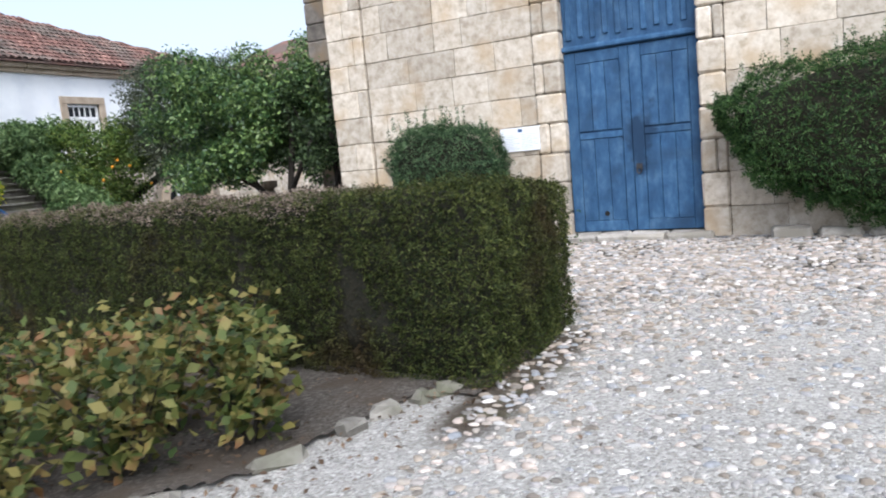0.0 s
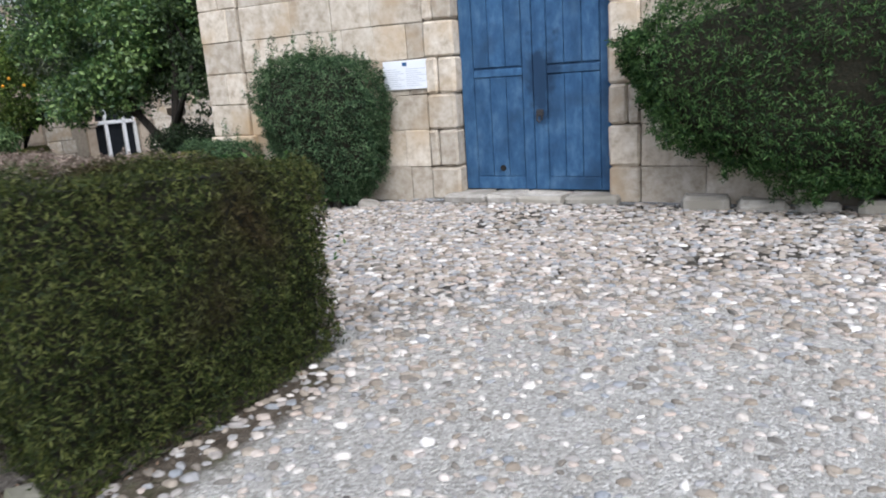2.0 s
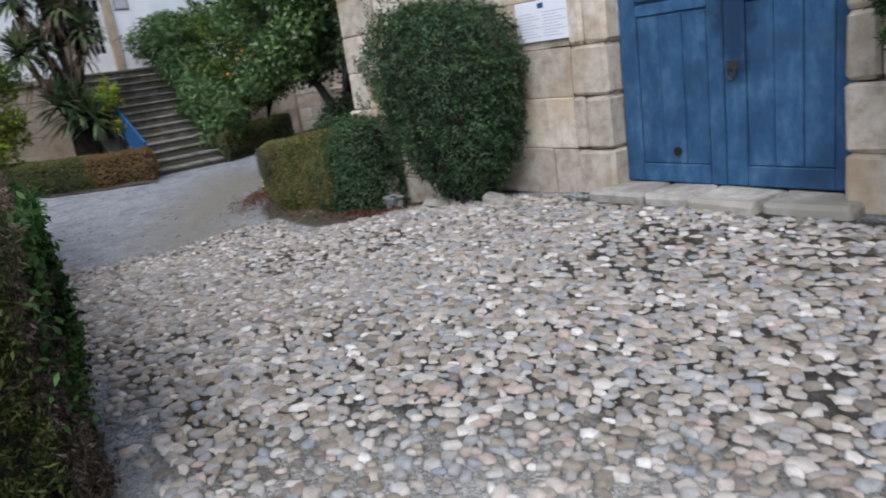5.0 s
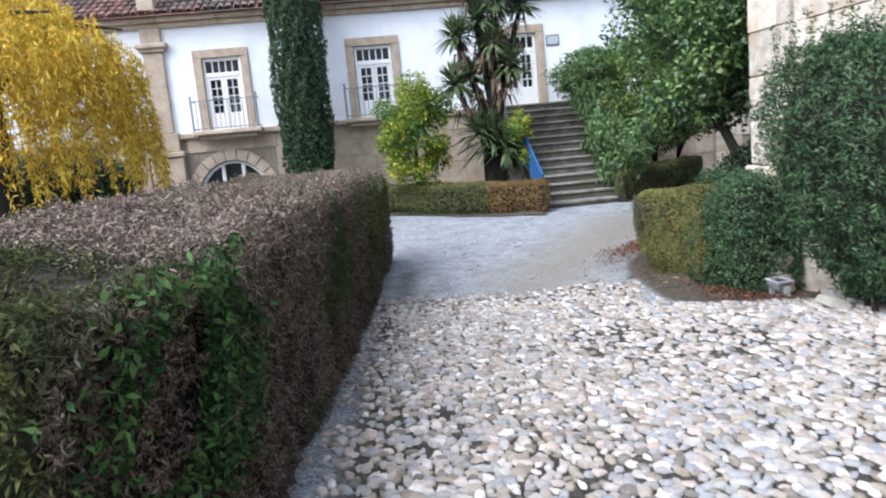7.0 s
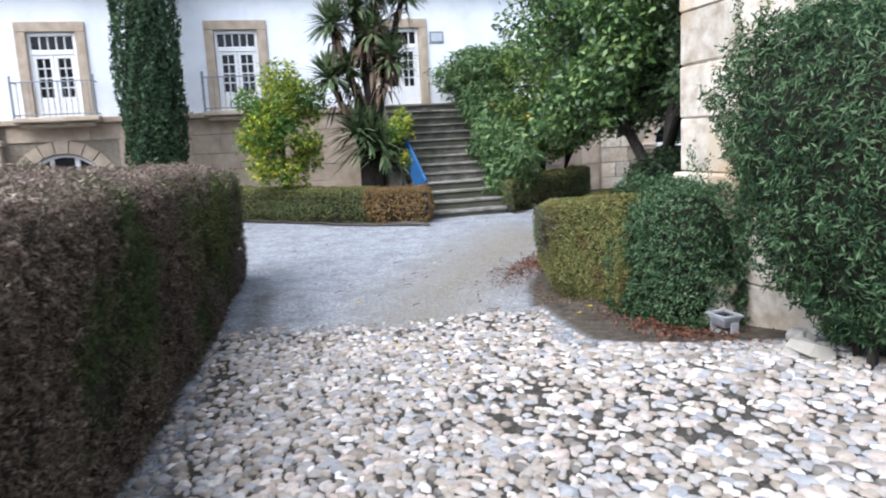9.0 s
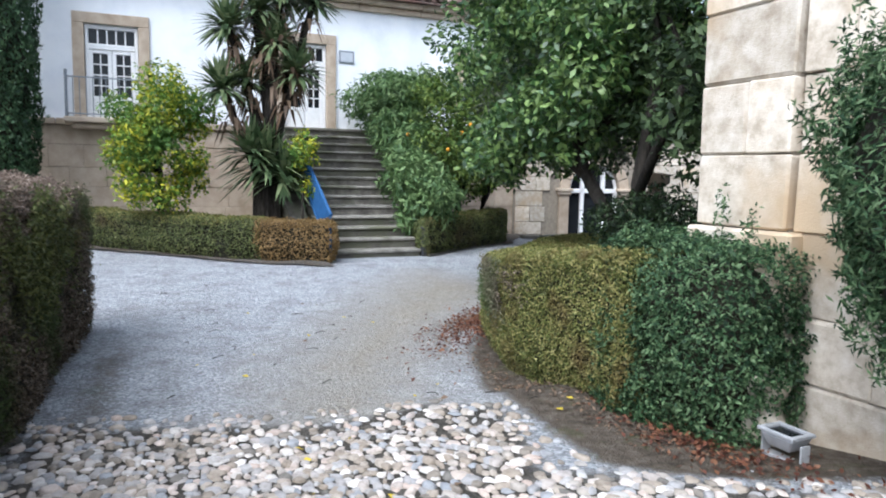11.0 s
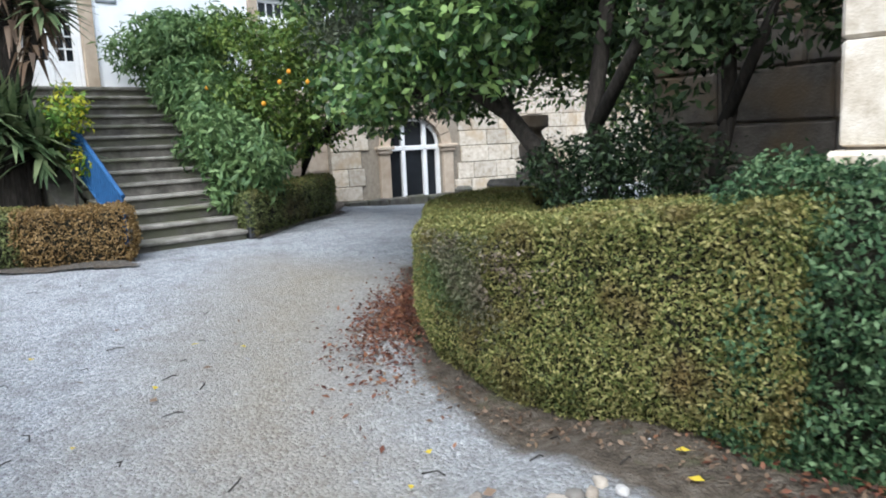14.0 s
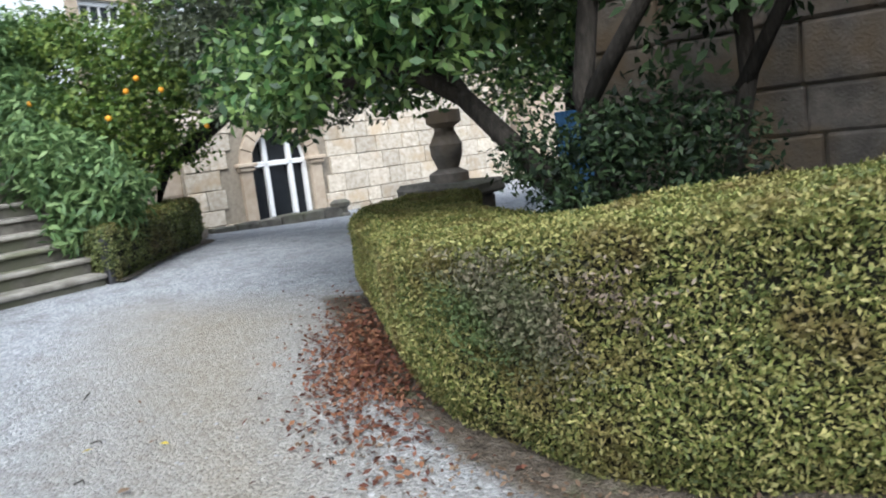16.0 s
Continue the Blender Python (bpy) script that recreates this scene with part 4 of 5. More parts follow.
for y0, y1, n in ((-0.85, -0.50, "side_wall"), (1.95, 2.25, "side_wall")):
    v = [(SX0 - 0.6, y0, -0.7), (H + 0.1, y0, -0.7), (H + 0.1, y0, SZ1 + 0.1), (SX0 - 0.9, y0, -0.1), (SX0 - 0.6, y0, -0.2)]
    v += [(a, y1, c) for a, b, c in v]
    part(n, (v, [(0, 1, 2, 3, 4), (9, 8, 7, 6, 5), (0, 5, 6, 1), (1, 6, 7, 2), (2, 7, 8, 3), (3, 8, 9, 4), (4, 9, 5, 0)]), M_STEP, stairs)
rail = empty("stair_rail", (-12.9, -0.5, 0), "blue-painted metal stair railing panel", "railing")
for z in (0.28, 0.9):
    part("handrail", tube([(-12.35, -0.48, z - 0.55), (-14.3, -0.48, z + 0.5)], 0.03, 8), M_RAILBLUE, rail)
for k in range(20):
    x = -12.4 - 1.85 * k / 19
    zz = -0.25 + 1.05 * k / 19
    part("baluster", tube([(x, -0.48, zz), (x, -0.48, zz + 0.62)], 0.024, 6), M_RAILBLUE, rail)
part("scroll", tube([(-14.3 + 0.14 * math.cos(a), -0.48, 1.5 + 0.14 * math.sin(a)) for a in np.linspace(-1.5, 3.6, 14)], 0.02, 6), M_RAILBLUE, rail)
post = thing("newel_post", join(cbox(-12.62, -12.5, 1.28, 1.38, -0.6, 0.12, 0.02)), M_IRON, "short dark iron post at the foot of the stairs", "post")

# low wall and pedestals by the arched door
lw = empty("low_wall", (-15.4, 6.6, -0.7), "low mossy stone kerb wall before the arched door", "low wall")
for i in range(6):
    a = i * 0.5
    part("kerb_block", aw(rough_block(1.2, 1.5, -0.7 + a, -0.22 + a, -0.95, -0.42 + rng.uniform(-0.02, 0.02), 0.03, 0.015)), M_STEP, lw)
ped = empty("bollard", tuple(aw(([(1.35, 2.3, -0.7)], []))[0][0]), "squat round-topped stone bollard", "bollard")
part("shaft", lathe([(0.2, -0.25), (0.2, 0.1), (0.16, 0.14), (0.16, 0.24), (0.22, 0.28), (0.23, 0.36), (0.15, 0.42), (0.02, 0.43)], tuple(ORG["bollard"]), 14), M_STEP, ped, smooth=False)
urn = empty("stone_pedestal", (-9.3, 3.9, -0.5), "carved grey stone pedestal with a swelling urn-shaped baluster", "pedestal")
part("plinth", join(rough_block(-9.75, -8.85, 3.6, 4.2, -0.65, 0.12, 0.04, 0.01)), M_STEP, urn)
part("slab", join(rough_block(-9.85, -8.75, 3.5, 4.3, 0.122, 0.3, 0.05, 0.012)), M_STEP, urn)
part("baluster", lathe([(0.24, 0.3), (0.24, 0.4), (0.13, 0.46), (0.19, 0.62), (0.2, 0.74), (0.12, 0.9), (0.12, 0.94), (0.21, 1.0), (0.21, 1.14), (0.07, 1.16)], (-9.3, 3.9, 0), 18), M_STONE_DARK, urn, smooth=False)
bg = empty("blue_gate", (-8.6, 6.5, -0.6), "narrow blue-painted wooden gate in the garden wall", "gate")
for k in range(4):
    part("board", cbox(-9.1 + k * 0.2, -8.91 + k * 0.2, 6.5, 6.54, -0.7, 1.0, 0.006), M_BLUE, bg)


# ---- hedges and bushes ----
def hedge(name, label, front, back, zb, zt, leafm, topm, core_in=0.06, density=2600, size=(0.035, 0.02), bump=0.035, rnd=0.09, seed=0.0, ends=(True, True), category="hedge", backm=None, green_from=None, fall=0.0, hidden=1.0, foot=0.10):
    """A clipped hedge between a front and a back line (same number of points); zt: top heights per point along the front; fall: drop towards the back."""
    F, B = np.array(front, float), np.array(back, float)
    m = len(F)
    L = np.concatenate([[0], np.cumsum(np.linalg.norm((F[1:] + B[1:] - F[:-1] - B[:-1]) / 2, axis=1))])
    fi = lambda u, A: np.stack([np.interp(u, L, A[:, 0]), np.interp(u, L, A[:, 1])], 1)
    zi = lambda u: np.interp(u, L, zt)
    base = F.mean(0)
    hd = empty(name, (base[0], base[1], float(ground_z(*base))), label, category)

    def surf(u, kind, w):
        """Points on a face; w in 0..1 across it."""
        f, b = fi(u, F), fi(u, B)
        d = b - f
        wid = np.linalg.norm(d, axis=1, keepdims=True)
        d = d / wid
        g = ground_z(f[:, 0], f[:, 1]) + zb
        T = zi(u)
        if kind == "top":
            xy = f + d * wid * w[:, None]
            e = np.minimum(w, 1 - w)[:, None] * wid
            z = T - fall * w - rnd * np.clip(1 - e[:, 0] / rnd, 0, 1) ** 2
            nrm = np.concatenate([d * 0, np.ones((len(u), 1))], 1)
        else:
            T = T - (fall if kind == "back" else 0.0)
            z = g + (T - g) * w
            inn = rnd * np.clip(1 - (T - z) / rnd, 0, 1) ** 2 + foot * np.clip(1 - (z - g) / 0.25, 0, 1)
            xy = (f + d * inn[:, None]) if kind == "front" else (b - d * inn[:, None])
            nrm = np.concatenate([-d if kind == "front" else d, np.full((len(u), 1), 0.25)], 1)
        return np.concatenate([xy, z[:, None]], 1), nrm

    def endcap(i, n):
        f, b = F[i], B[i]
        g = ground_z(f[0], f[1]) + zb
        out = (F[i] + B[i] - F[1 if i == 0 else -2] - B[1 if i == 0 else -2])
        out = out / np.linalg.norm(out)
        w, k = rng.uniform(0, 1, n), rng.uniform(0, 1, n)
        top = zt[i] - fall * w
        z = g + (top - g) * k
        xy = f + (b - f) * w[:, None] + out * 0.1 * np.sqrt(np.clip(1 - (2 * w[:, None] - 1) ** 2, 0, 1)) - out * (foot * np.clip(1 - (z - g) / 0.25, 0, 1))[:, None] \
            - out * (rnd * np.clip(1 - (top - z) / rnd, 0, 1) ** 2)[:, None]
        return np.concatenate([xy, z[:, None]], 1), np.tile([out[0], out[1], 0.2], (n, 1))

    total = L[-1]
    h = float(np.mean(zt) - ground_z(*base) - zb)
    wd = float(np.linalg.norm(F - B, axis=1).mean())
    sets = {}
    for kind, area in (("front", total * h), ("back", total * h), ("top", total * wd)):
        n = int(area * density * (hidden if kind == "back" else 1.0))
        P, Nn = surf(rng.uniform(0, total, n), kind, rng.uniform(0, 1, n))
        sets[kind] = (P, Nn)
    side = [sets["front"]] if backm else [sets["front"], sets["back"]]
    for i, on in ((0, ends[0]), (-1, ends[1])):
        if on:
            side.append(endcap(i, int(density * h * np.linalg.norm(F[i] - B[i]))))
    P = np.concatenate([s[0] for s in side])
    Nn = np.concatenate([s[1] for s in side])

    def grow(P, Nn, material, nm, lab):
        k = bump * wobble(P, 2.2, seed) + 0.8 * bump * wobble(P, 8, seed + 2) + 0.8 * bump * wobble(P, 19, seed + 5)
        P = P + Nn * k[:, None] - Nn * rng.uniform(0, 0.05, (len(P), 1))
        v, f = leaf_cards(P, Nn + np.array([0, 0, 0.3]), size[0], size[1], 0.35)
        tagged(part(nm, (v, f), material, hd, lab), kind="stuff")

    grow(P, Nn, leafm, "side_leaves", "")
    if backm:
        grow(*sets["back"], backm, "shaded_side_leaves", "browned leaves on the path side")
    P, Nn = sets["top"]
    fresh = np.zeros(len(P), bool) if green_from is None else P[:, 0] + 0.5 * wobble(P, 2.0, 7.0) + rng.normal(0, 0.12, len(P)) > green_from
    grow(P[~fresh], Nn[~fresh], topm, "clipped_top", "")
    if fresh.any():
        grow(P[fresh], Nn[fresh], leafm, "green_top", "still green clipped top")
    # solid core, near-black for the shade between the leaves
    us = np.linspace(0.07, total - 0.07, max(4, int(total * 5)))
    f, b, T = fi(us, F), fi(us, B), zi(us)
    d = (b - f) / np.linalg.norm(b - f, axis=1, keepdims=True)
    g = ground_z(f[:, 0], f[:, 1])
    prof = []
    for k, (s, zz) in enumerate(((0.16, None), (core_in, 0.25), (core_in, -0.1), (core_in + 0.08, 0.0), (-core_in - 0.08, 0.0), (-core_in, -0.1), (-core_in, 0.25), (-0.16, None))):
        xy = (f + d * s) if s > 0 else (b + d * s)
        z = g - 0.05 if zz is None else (g + zb + zz if zz > 0.01 else T - core_in + zz - (fall if s < 0 else 0.0))
        prof.append(np.concatenate([xy, z[:, None]], 1))
    V = np.stack(prof, 1)
    n, k = V.shape[:2]
    ii = np.arange(n * k).reshape(n, k)
    fa = [(int(ii[i, j]), int(ii[i, (j + 1) % k]), int(ii[i + 1, (j + 1) % k]), int(ii[i + 1, j])) for i in range(n - 1) for j in range(k)]
    fa += [tuple(int(q) for q in ii[0]), tuple(int(q) for q in ii[-1])[::-1]]
    V = V.reshape(-1, 3)
    V = V + 0.02 * wobble(V, 9)[:, None]
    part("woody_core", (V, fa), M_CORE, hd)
    return hd


hedge("tall_hedge", "tall clipped dark hedge, browned along its top", [(1.42, -6.84), (0.3, -6.56), (-2, -6.1), (-5, -5.65), (-8.3, -5.3)],
      [(1.46, -5.0), (0.75, -4.8), (-2, -4.6), (-5, -4.35), (-8.3, -4.02)], 0.02, (1.18, 1.16, 1.16, 1.12, 1.02), M_YEW, M_TWIGBROWN, density=7600, size=(0.028, 0.0085), bump=0.055, rnd=0.11, seed=1.0, backm=M_YEWBROWN, green_from=0.35, fall=0.13, foot=0.0)
hedge("path_hedge", "clipped yellow-green hedge curving along the gravel path", [(-4.02, -0.86), (-5.6, -0.85), (-6.35, -0.64), (-6.85, -0.31), (-7.7, 0.5), (-8.75, 1.45), (-9.15, 2.0), (-9.4, 3.2)],
      [(-4.02, 0.3), (-5.5, 0.3), (-5.95, 0.45), (-6.4, 0.8), (-7.2, 1.5), (-8.0, 2.3), (-8.3, 2.7), (-8.5, 3.3)], 0.0, (0.62, 0.46, 0.37, 0.31, 0.27, 0.25, 0.25, 0.25), M_BOX, M_BOX,
      density=14500, size=(0.024, 0.0115), bump=0.014, rnd=0.08, seed=3.0, hidden=0.25)
hedge("low_hedge", "scorched brown end of the low clipped hedge by the stairs", [(-11.85, -0.62), (-12.3, -1.4), (-12.55, -1.75)], [(-12.5, -0.42), (-12.9, -1.0), (-13.15, -1.3)], 0.0,
      (0.27, 0.27, 0.27), M_BOXBROWN, M_BOXBROWN, density=3600, size=(0.034, 0.02), seed=5.0, ends=(True, False))
hedge("low_hedge", "low clipped green hedge beside the stairs", [(-12.5, -1.68), (-12.8, -2.1), (-13.4, -2.75), (-15.1, -4.1), (-17.0, -5.2)],
      [(-13.1, -1.24), (-13.4, -1.6), (-14.0, -2.2), (-15.6, -3.5), (-17.2, -4.4)], 0.0, (0.27, 0.28, 0.28, 0.28, 0.28), M_GREENBOX, M_BOX, density=3600, size=(0.034, 0.02), seed=5.5, ends=(False, True))
hedge("low_hedge", "low clipped hedge on the far side of the stairs", [(-12.4, 1.35), (-13.3, 2.7), (-14.5, 4.1), (-15.1, 4.5)], [(-13.1, 1.35), (-13.9, 2.4), (-15.0, 3.7), (-15.8, 4.3)], 0.0,
      (0.26, 0.28, 0.28, 0.28), M_GREENBOX, M_BOX, density=3600, size=(0.034, 0.02), seed=6.0)


def patch(owner, name, label, x0, x1, z0, z1, front, out, n, material, size):
    """Leaves of another colour over a ragged oval of a hedge's face; front gives the face's y at x."""
    x, z = rng.normal((x0 + x1) / 2, (x1 - x0) / 4, n), rng.normal((z0 + z1) / 2, (z1 - z0) / 4, n)
    P = np.stack([x, front(x) + out * (0.01 + np.abs(rng.normal(0, 0.025, n))), z], 1)
    P = P[(np.abs(wobble(P, 2.5, 4.0)) < 0.55) & (z < z1 + 0.02)]
    v, f = leaf_cards(P, np.tile([0, 0.8 * out, 0.5], (len(P), 1)), size[0], size[1], 0.35)
    tagged(part(name, (v, f), material, bpy.data.objects[owner], label), kind="stuff")


patch("tall_hedge", "regrowth", "bright green regrowth", 0.15, 1.25, 0.25, 1.02, lambda x: np.interp(x, (-2, 0.75, 1.46), (-4.6, -4.8, -5.0)), 1, 5200, M_BUSHR, (0.04, 0.018))
patch("tall_hedge", "regrowth", "bright green regrowth", -7.6, -4.6, 0.1, 0.95, lambda x: np.interp(x, (-8.3, -5, -2), (-4.02, -4.35, -4.6)), 1, 8000, M_GREENBOX, (0.035, 0.016))
patch("path_hedge", "thinned_patch", "grey-brown thinned leaves and bare twigs", -6.3, -5.35, -0.1, 0.36, lambda x: np.interp(x, (-6.85, -6.35, -5.6, -4), (-0.31, -0.64, -0.85, -0.86)), -1, 4200, M_YEWBROWN, (0.026, 0.011))


def ellipsoid_points(n, c, r, zmin=-1e9, power=2.6):
    d = rng.normal(0, 1, (n, 3))
    d /= (np.abs(d) ** power).sum(1, keepdims=True) ** (1 / power)
    p = np.array(c) + d * np.array(r)
    nn = d / np.array(r)
    nn /= np.linalg.norm(nn, axis=1, keepdims=True)
    k = p[:, 2] > zmin
    return p[k], nn[k]


def bush(name, label, c, r, material, n, size, taper=0.0, bump=0.08, shoots=0, seed=0.0, category="bush", base=None, square=3.2):
    z0 = c[2] - r[2]
    bx, by = base or (c[0], c[1])
    gz = float(ground_z(bx, by))
    ob = empty(name, (bx, by, gz), label, category)
    P, Nn = ellipsoid_points(n, c, r, power=square)
    t = np.clip((P[:, 2] - z0) / (2 * r[2]), 0, 1)
    k = (1 - taper) + taper * np.sqrt(t)
    P[:, 0] = bx + (P[:, 0] - c[0]) * k + (c[0] - bx) * t ** 0.7
    P[:, 1] = by + (P[:, 1] - c[1]) * k
    P = P + Nn * (bump * wobble(P, 3, seed) + 0.9 * bump * wobble(P * np.array([1, 1, 1.7]), 7, seed) + 0.8 * bump * wobble(P * np.array([1, 1, 1.6]), 16, seed + 3))[:, None] - Nn * rng.uniform(0, 0.09, (len(P), 1))
    P[:, 2] = np.maximum(P[:, 2], gz + 0.02)
    v, f = leaf_cards(P, Nn + np.array([0, 0, 0.35]), size[0], size[1], 0.3)
    tagged(part("leaves", (v, f), material, ob), kind="stuff")
    # inner body, its near-black colour standing for shade inside the bush
    lv = [(1.0 * math.sin(math.pi * i / 8), -math.cos(math.pi * i / 8)) for i in range(9)]
    cv, cf = lathe(lv, (0, 0, 0), 14)
    cv = np.sign(cv) * np.abs(cv) ** 0.85
    t = (cv[:, 2] + 1) / 2
    k = (1 - taper) + taper * np.sqrt(np.clip(t, 0, 1))
    cv = np.stack([bx + cv[:, 0] * (r[0] - 0.1) * k + (c[0] - bx) * t ** 0.7, by + cv[:, 1] * (r[1] - 0.1) * k, c[2] + cv[:, 2] * (r[2] - 0.1)], 1)
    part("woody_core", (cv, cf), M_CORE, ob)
    for i in range(4):
        a = i * 1.7
        part("stem", tube([(bx + 0.12 * math.cos(a), by + 0.1 * math.sin(a), gz - 0.05), (bx + 0.2 * math.cos(a), by + 0.14 * math.sin(a), c[2])], [0.03, 0.015], 6), M_BARK, ob)
    for i in range(shoots):
        a = rng.uniform(-0.85, 0.85)
        x, y = c[0] + a * r[0], c[1] + rng.uniform(-0.5, 0.5) * r[1]
        zt = c[2] + r[2] * (1 - abs(a) ** 2.6) ** 0.4 - 0.12
        hgt = rng.uniform(0.2, 0.5)
        m = int(hgt * 130)
        s = rng.uniform(0, 1, m)
        pts = np.stack([x + 0.06 * s * rng.normal() + rng.normal(0, 0.012, m), y + rng.normal(0, 0.012, m), zt + s * hgt], 1)
        v, f = leaf_cards(pts, np.tile([0, -1, 0.4], (m, 1)), 0.035, 0.014, 0.1)
        tagged(part("shoot", (v, f), material, ob), kind="stuff")
    return ob


bush("wall_bush", "dense dark green shrub clipped against the chapel wall", (-1.9, -0.62, 0.86), (1.07, 0.5, 0.94), M_BUSH, 52000, (0.045, 0.0115), taper=0.5, shoots=34, base=(-1.65, -0.55), seed=1)
bush("wall_bush", "large spreading green shrub trained against the chapel wall", (4.72, -0.75, 1.13), (2.85, 0.62, 1.0), M_BUSHR, 88000, (0.05, 0.013), taper=0.5, bump=0.13, shoots=40, base=(4.9, -0.6), seed=2)
bush("corner_bush", "rounded blue-green bush at the chapel corner", (-3.82, -0.3, 0.06), (0.64, 0.54, 0.66), M_BUSH, 46000, (0.03, 0.0155), bump=0.07, shoots=8, seed=4, square=5.0)


def tree(name, label, base, trunk, limbs, clusters, material, per, size, flat=0.25, droop=0.1, twigs=True):
    """trunk: points and radii; limbs: likewise; clusters: rows of centre and radius."""
    gz = float(ground_z(base[0], base[1]))
    ob = empty(name, (base[0], base[1], gz), label, "tree")
    part("trunk", tube(*trunk, 10), M_BARK, ob, smooth=True)
    for l in limbs:
        part("limb", tube(*l, 7), M_BARK, ob, smooth=True)
    P, Nn = [], []
    for cx, cy, cz, r in clusters:
        n = int(per * r * r)
        d = rng.normal(0, 1, (n, 3))
        d /= np.linalg.norm(d, axis=1, keepdims=True)
        rr = r * rng.uniform(0.35, 1.0, (n, 1)) ** 0.5 * (1 + 0.3 * wobble(d, 3, cx + cy)[:, None])
        P.append(np.array([cx, cy, cz]) + d * rr * np.array([1, 1, 0.8]))
        Nn.append(d)
    P, Nn = np.concatenate(P), np.concatenate(Nn)
    k = P[:, 2] > gz + 0.15
    P, Nn = P[k], Nn[k]
    v, f = leaf_cards(P, Nn * 0.6 + np.array([0, 0, 0.6]), size[0], size[1], flat, droop)
    tagged(part("crown", (v, f), material, ob), kind="stuff")
    return ob


def crown_clusters(c, r, n, rr, seed, zmin=-9):
    g = np.random.default_rng(seed)
    out = []
    while len(out) < n:
        d = g.normal(0, 1, 3)
        d = d / np.linalg.norm(d) * g.uniform(0.35, 1) ** 0.6
        p = np.array(c) + d * np.array(r)
        if p[2] > zmin:
            out.append((*p, g.uniform(*rr)))
    return out


cam_cl = crown_clusters((-7.9, 1.5, 2.6), (2.4, 1.5, 1.55), 84, (0.32, 0.62), 3, 1.25) + crown_clusters((-8.2, 0.9, 1.35), (1.0, 0.5, 0.4), 12, (0.22, 0.36), 31)
tree("camellia_tree", "broad glossy-leaved evergreen tree with low crooked limbs", (-6.3, 1.1),
     ([(-6.25, 1.1, -0.65), (-6.3, 1.1, 0.0), (-6.2, 1.15, 0.5), (-6.3, 1.1, 1.0), (-6.2, 1.2, 2.0), (-6.4, 1.3, 3.0)], [0.12, 0.09, 0.08, 0.07, 0.06, 0.03]),
     [([(-6.25, 1.1, 0.1), (-6.7, 1.1, 0.6), (-7.2, 1.1, 1.1), (-7.6, 1.2, 1.6), (-8.0, 1.4, 2.4)], [0.09, 0.08, 0.07, 0.055, 0.03]),
      ([(-7.2, 1.1, 1.1), (-7.6, 1.0, 1.35), (-8.1, 0.9, 1.3), (-8.5, 0.9, 1.6)], [0.07, 0.06, 0.05, 0.03]),
      ([(-7.5, 1.2, 1.5), (-7.0, 1.5, 1.9), (-6.6, 1.7, 2.6)], [0.06, 0.05, 0.03]),
      ([(-6.3, 1.1, 0.9), (-5.9, 1.0, 1.4), (-5.5, 0.9, 1.9)], [0.06, 0.05, 0.03])],
     cam_cl, M_CAMELLIA, 1900, (0.095, 0.05))
# tree and shrub get their shade from dark leaf colours
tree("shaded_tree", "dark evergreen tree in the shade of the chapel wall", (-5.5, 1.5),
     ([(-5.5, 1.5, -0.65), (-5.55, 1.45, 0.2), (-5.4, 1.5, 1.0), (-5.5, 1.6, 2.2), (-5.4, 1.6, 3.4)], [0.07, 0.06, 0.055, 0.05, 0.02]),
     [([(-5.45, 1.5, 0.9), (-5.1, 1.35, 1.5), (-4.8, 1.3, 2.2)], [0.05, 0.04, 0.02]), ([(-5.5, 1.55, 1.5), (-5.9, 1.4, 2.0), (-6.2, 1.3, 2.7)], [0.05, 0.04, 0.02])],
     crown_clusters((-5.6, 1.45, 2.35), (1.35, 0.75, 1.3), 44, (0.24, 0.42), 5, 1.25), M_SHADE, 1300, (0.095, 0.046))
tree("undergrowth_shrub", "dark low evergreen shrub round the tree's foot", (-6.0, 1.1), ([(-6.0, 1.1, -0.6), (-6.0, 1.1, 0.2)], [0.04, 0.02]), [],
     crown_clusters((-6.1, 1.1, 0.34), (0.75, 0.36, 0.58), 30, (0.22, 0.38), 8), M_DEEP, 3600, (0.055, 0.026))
tree("dark_tree", "dark purplish-green broadleaf tree with drooping boughs", (-15.4, 3.7), ([(-15.4, 3.7, -0.6), (-15.0, 3.9, 0.8), (-13.3, 4.8, 2.0), (-12.2, 4.9, 3.5)], [0.16, 0.13, 0.1, 0.05]),
     [([(-13.6, 4.75, 1.4), (-12.2, 4.7, 2.0), (-11.2, 4.3, 2.0), (-10.4, 4.0, 1.7)], [0.08, 0.07, 0.05, 0.03]), ([(-12.5, 5.0, 1.6), (-13.3, 4.8, 2.2), (-14.0, 4.5, 2.6)], [0.07, 0.05, 0.03])],
     crown_clusters((-11.7, 4.3, 3.0), (2.7, 1.9, 1.75), 105, (0.38, 0.72), 11, 1.45), M_DARKTREE, 1500, (0.09, 0.04), droop=0.3)
tree("rear_tree", "dense evergreen tree behind the garden wall", (-9.2, 7.5), ([(-9.2, 7.5, -0.7), (-9.2, 7.5, 2.0), (-9.0, 7.4, 3.6)], [0.2, 0.15, 0.08]), [],
     crown_clusters((-9.6, 7.2, 3.2), (2.6, 1.5, 1.9), 56, (0.5, 0.85), 12, 1.2), M_CAMELLIA, 900, (0.12, 0.06))
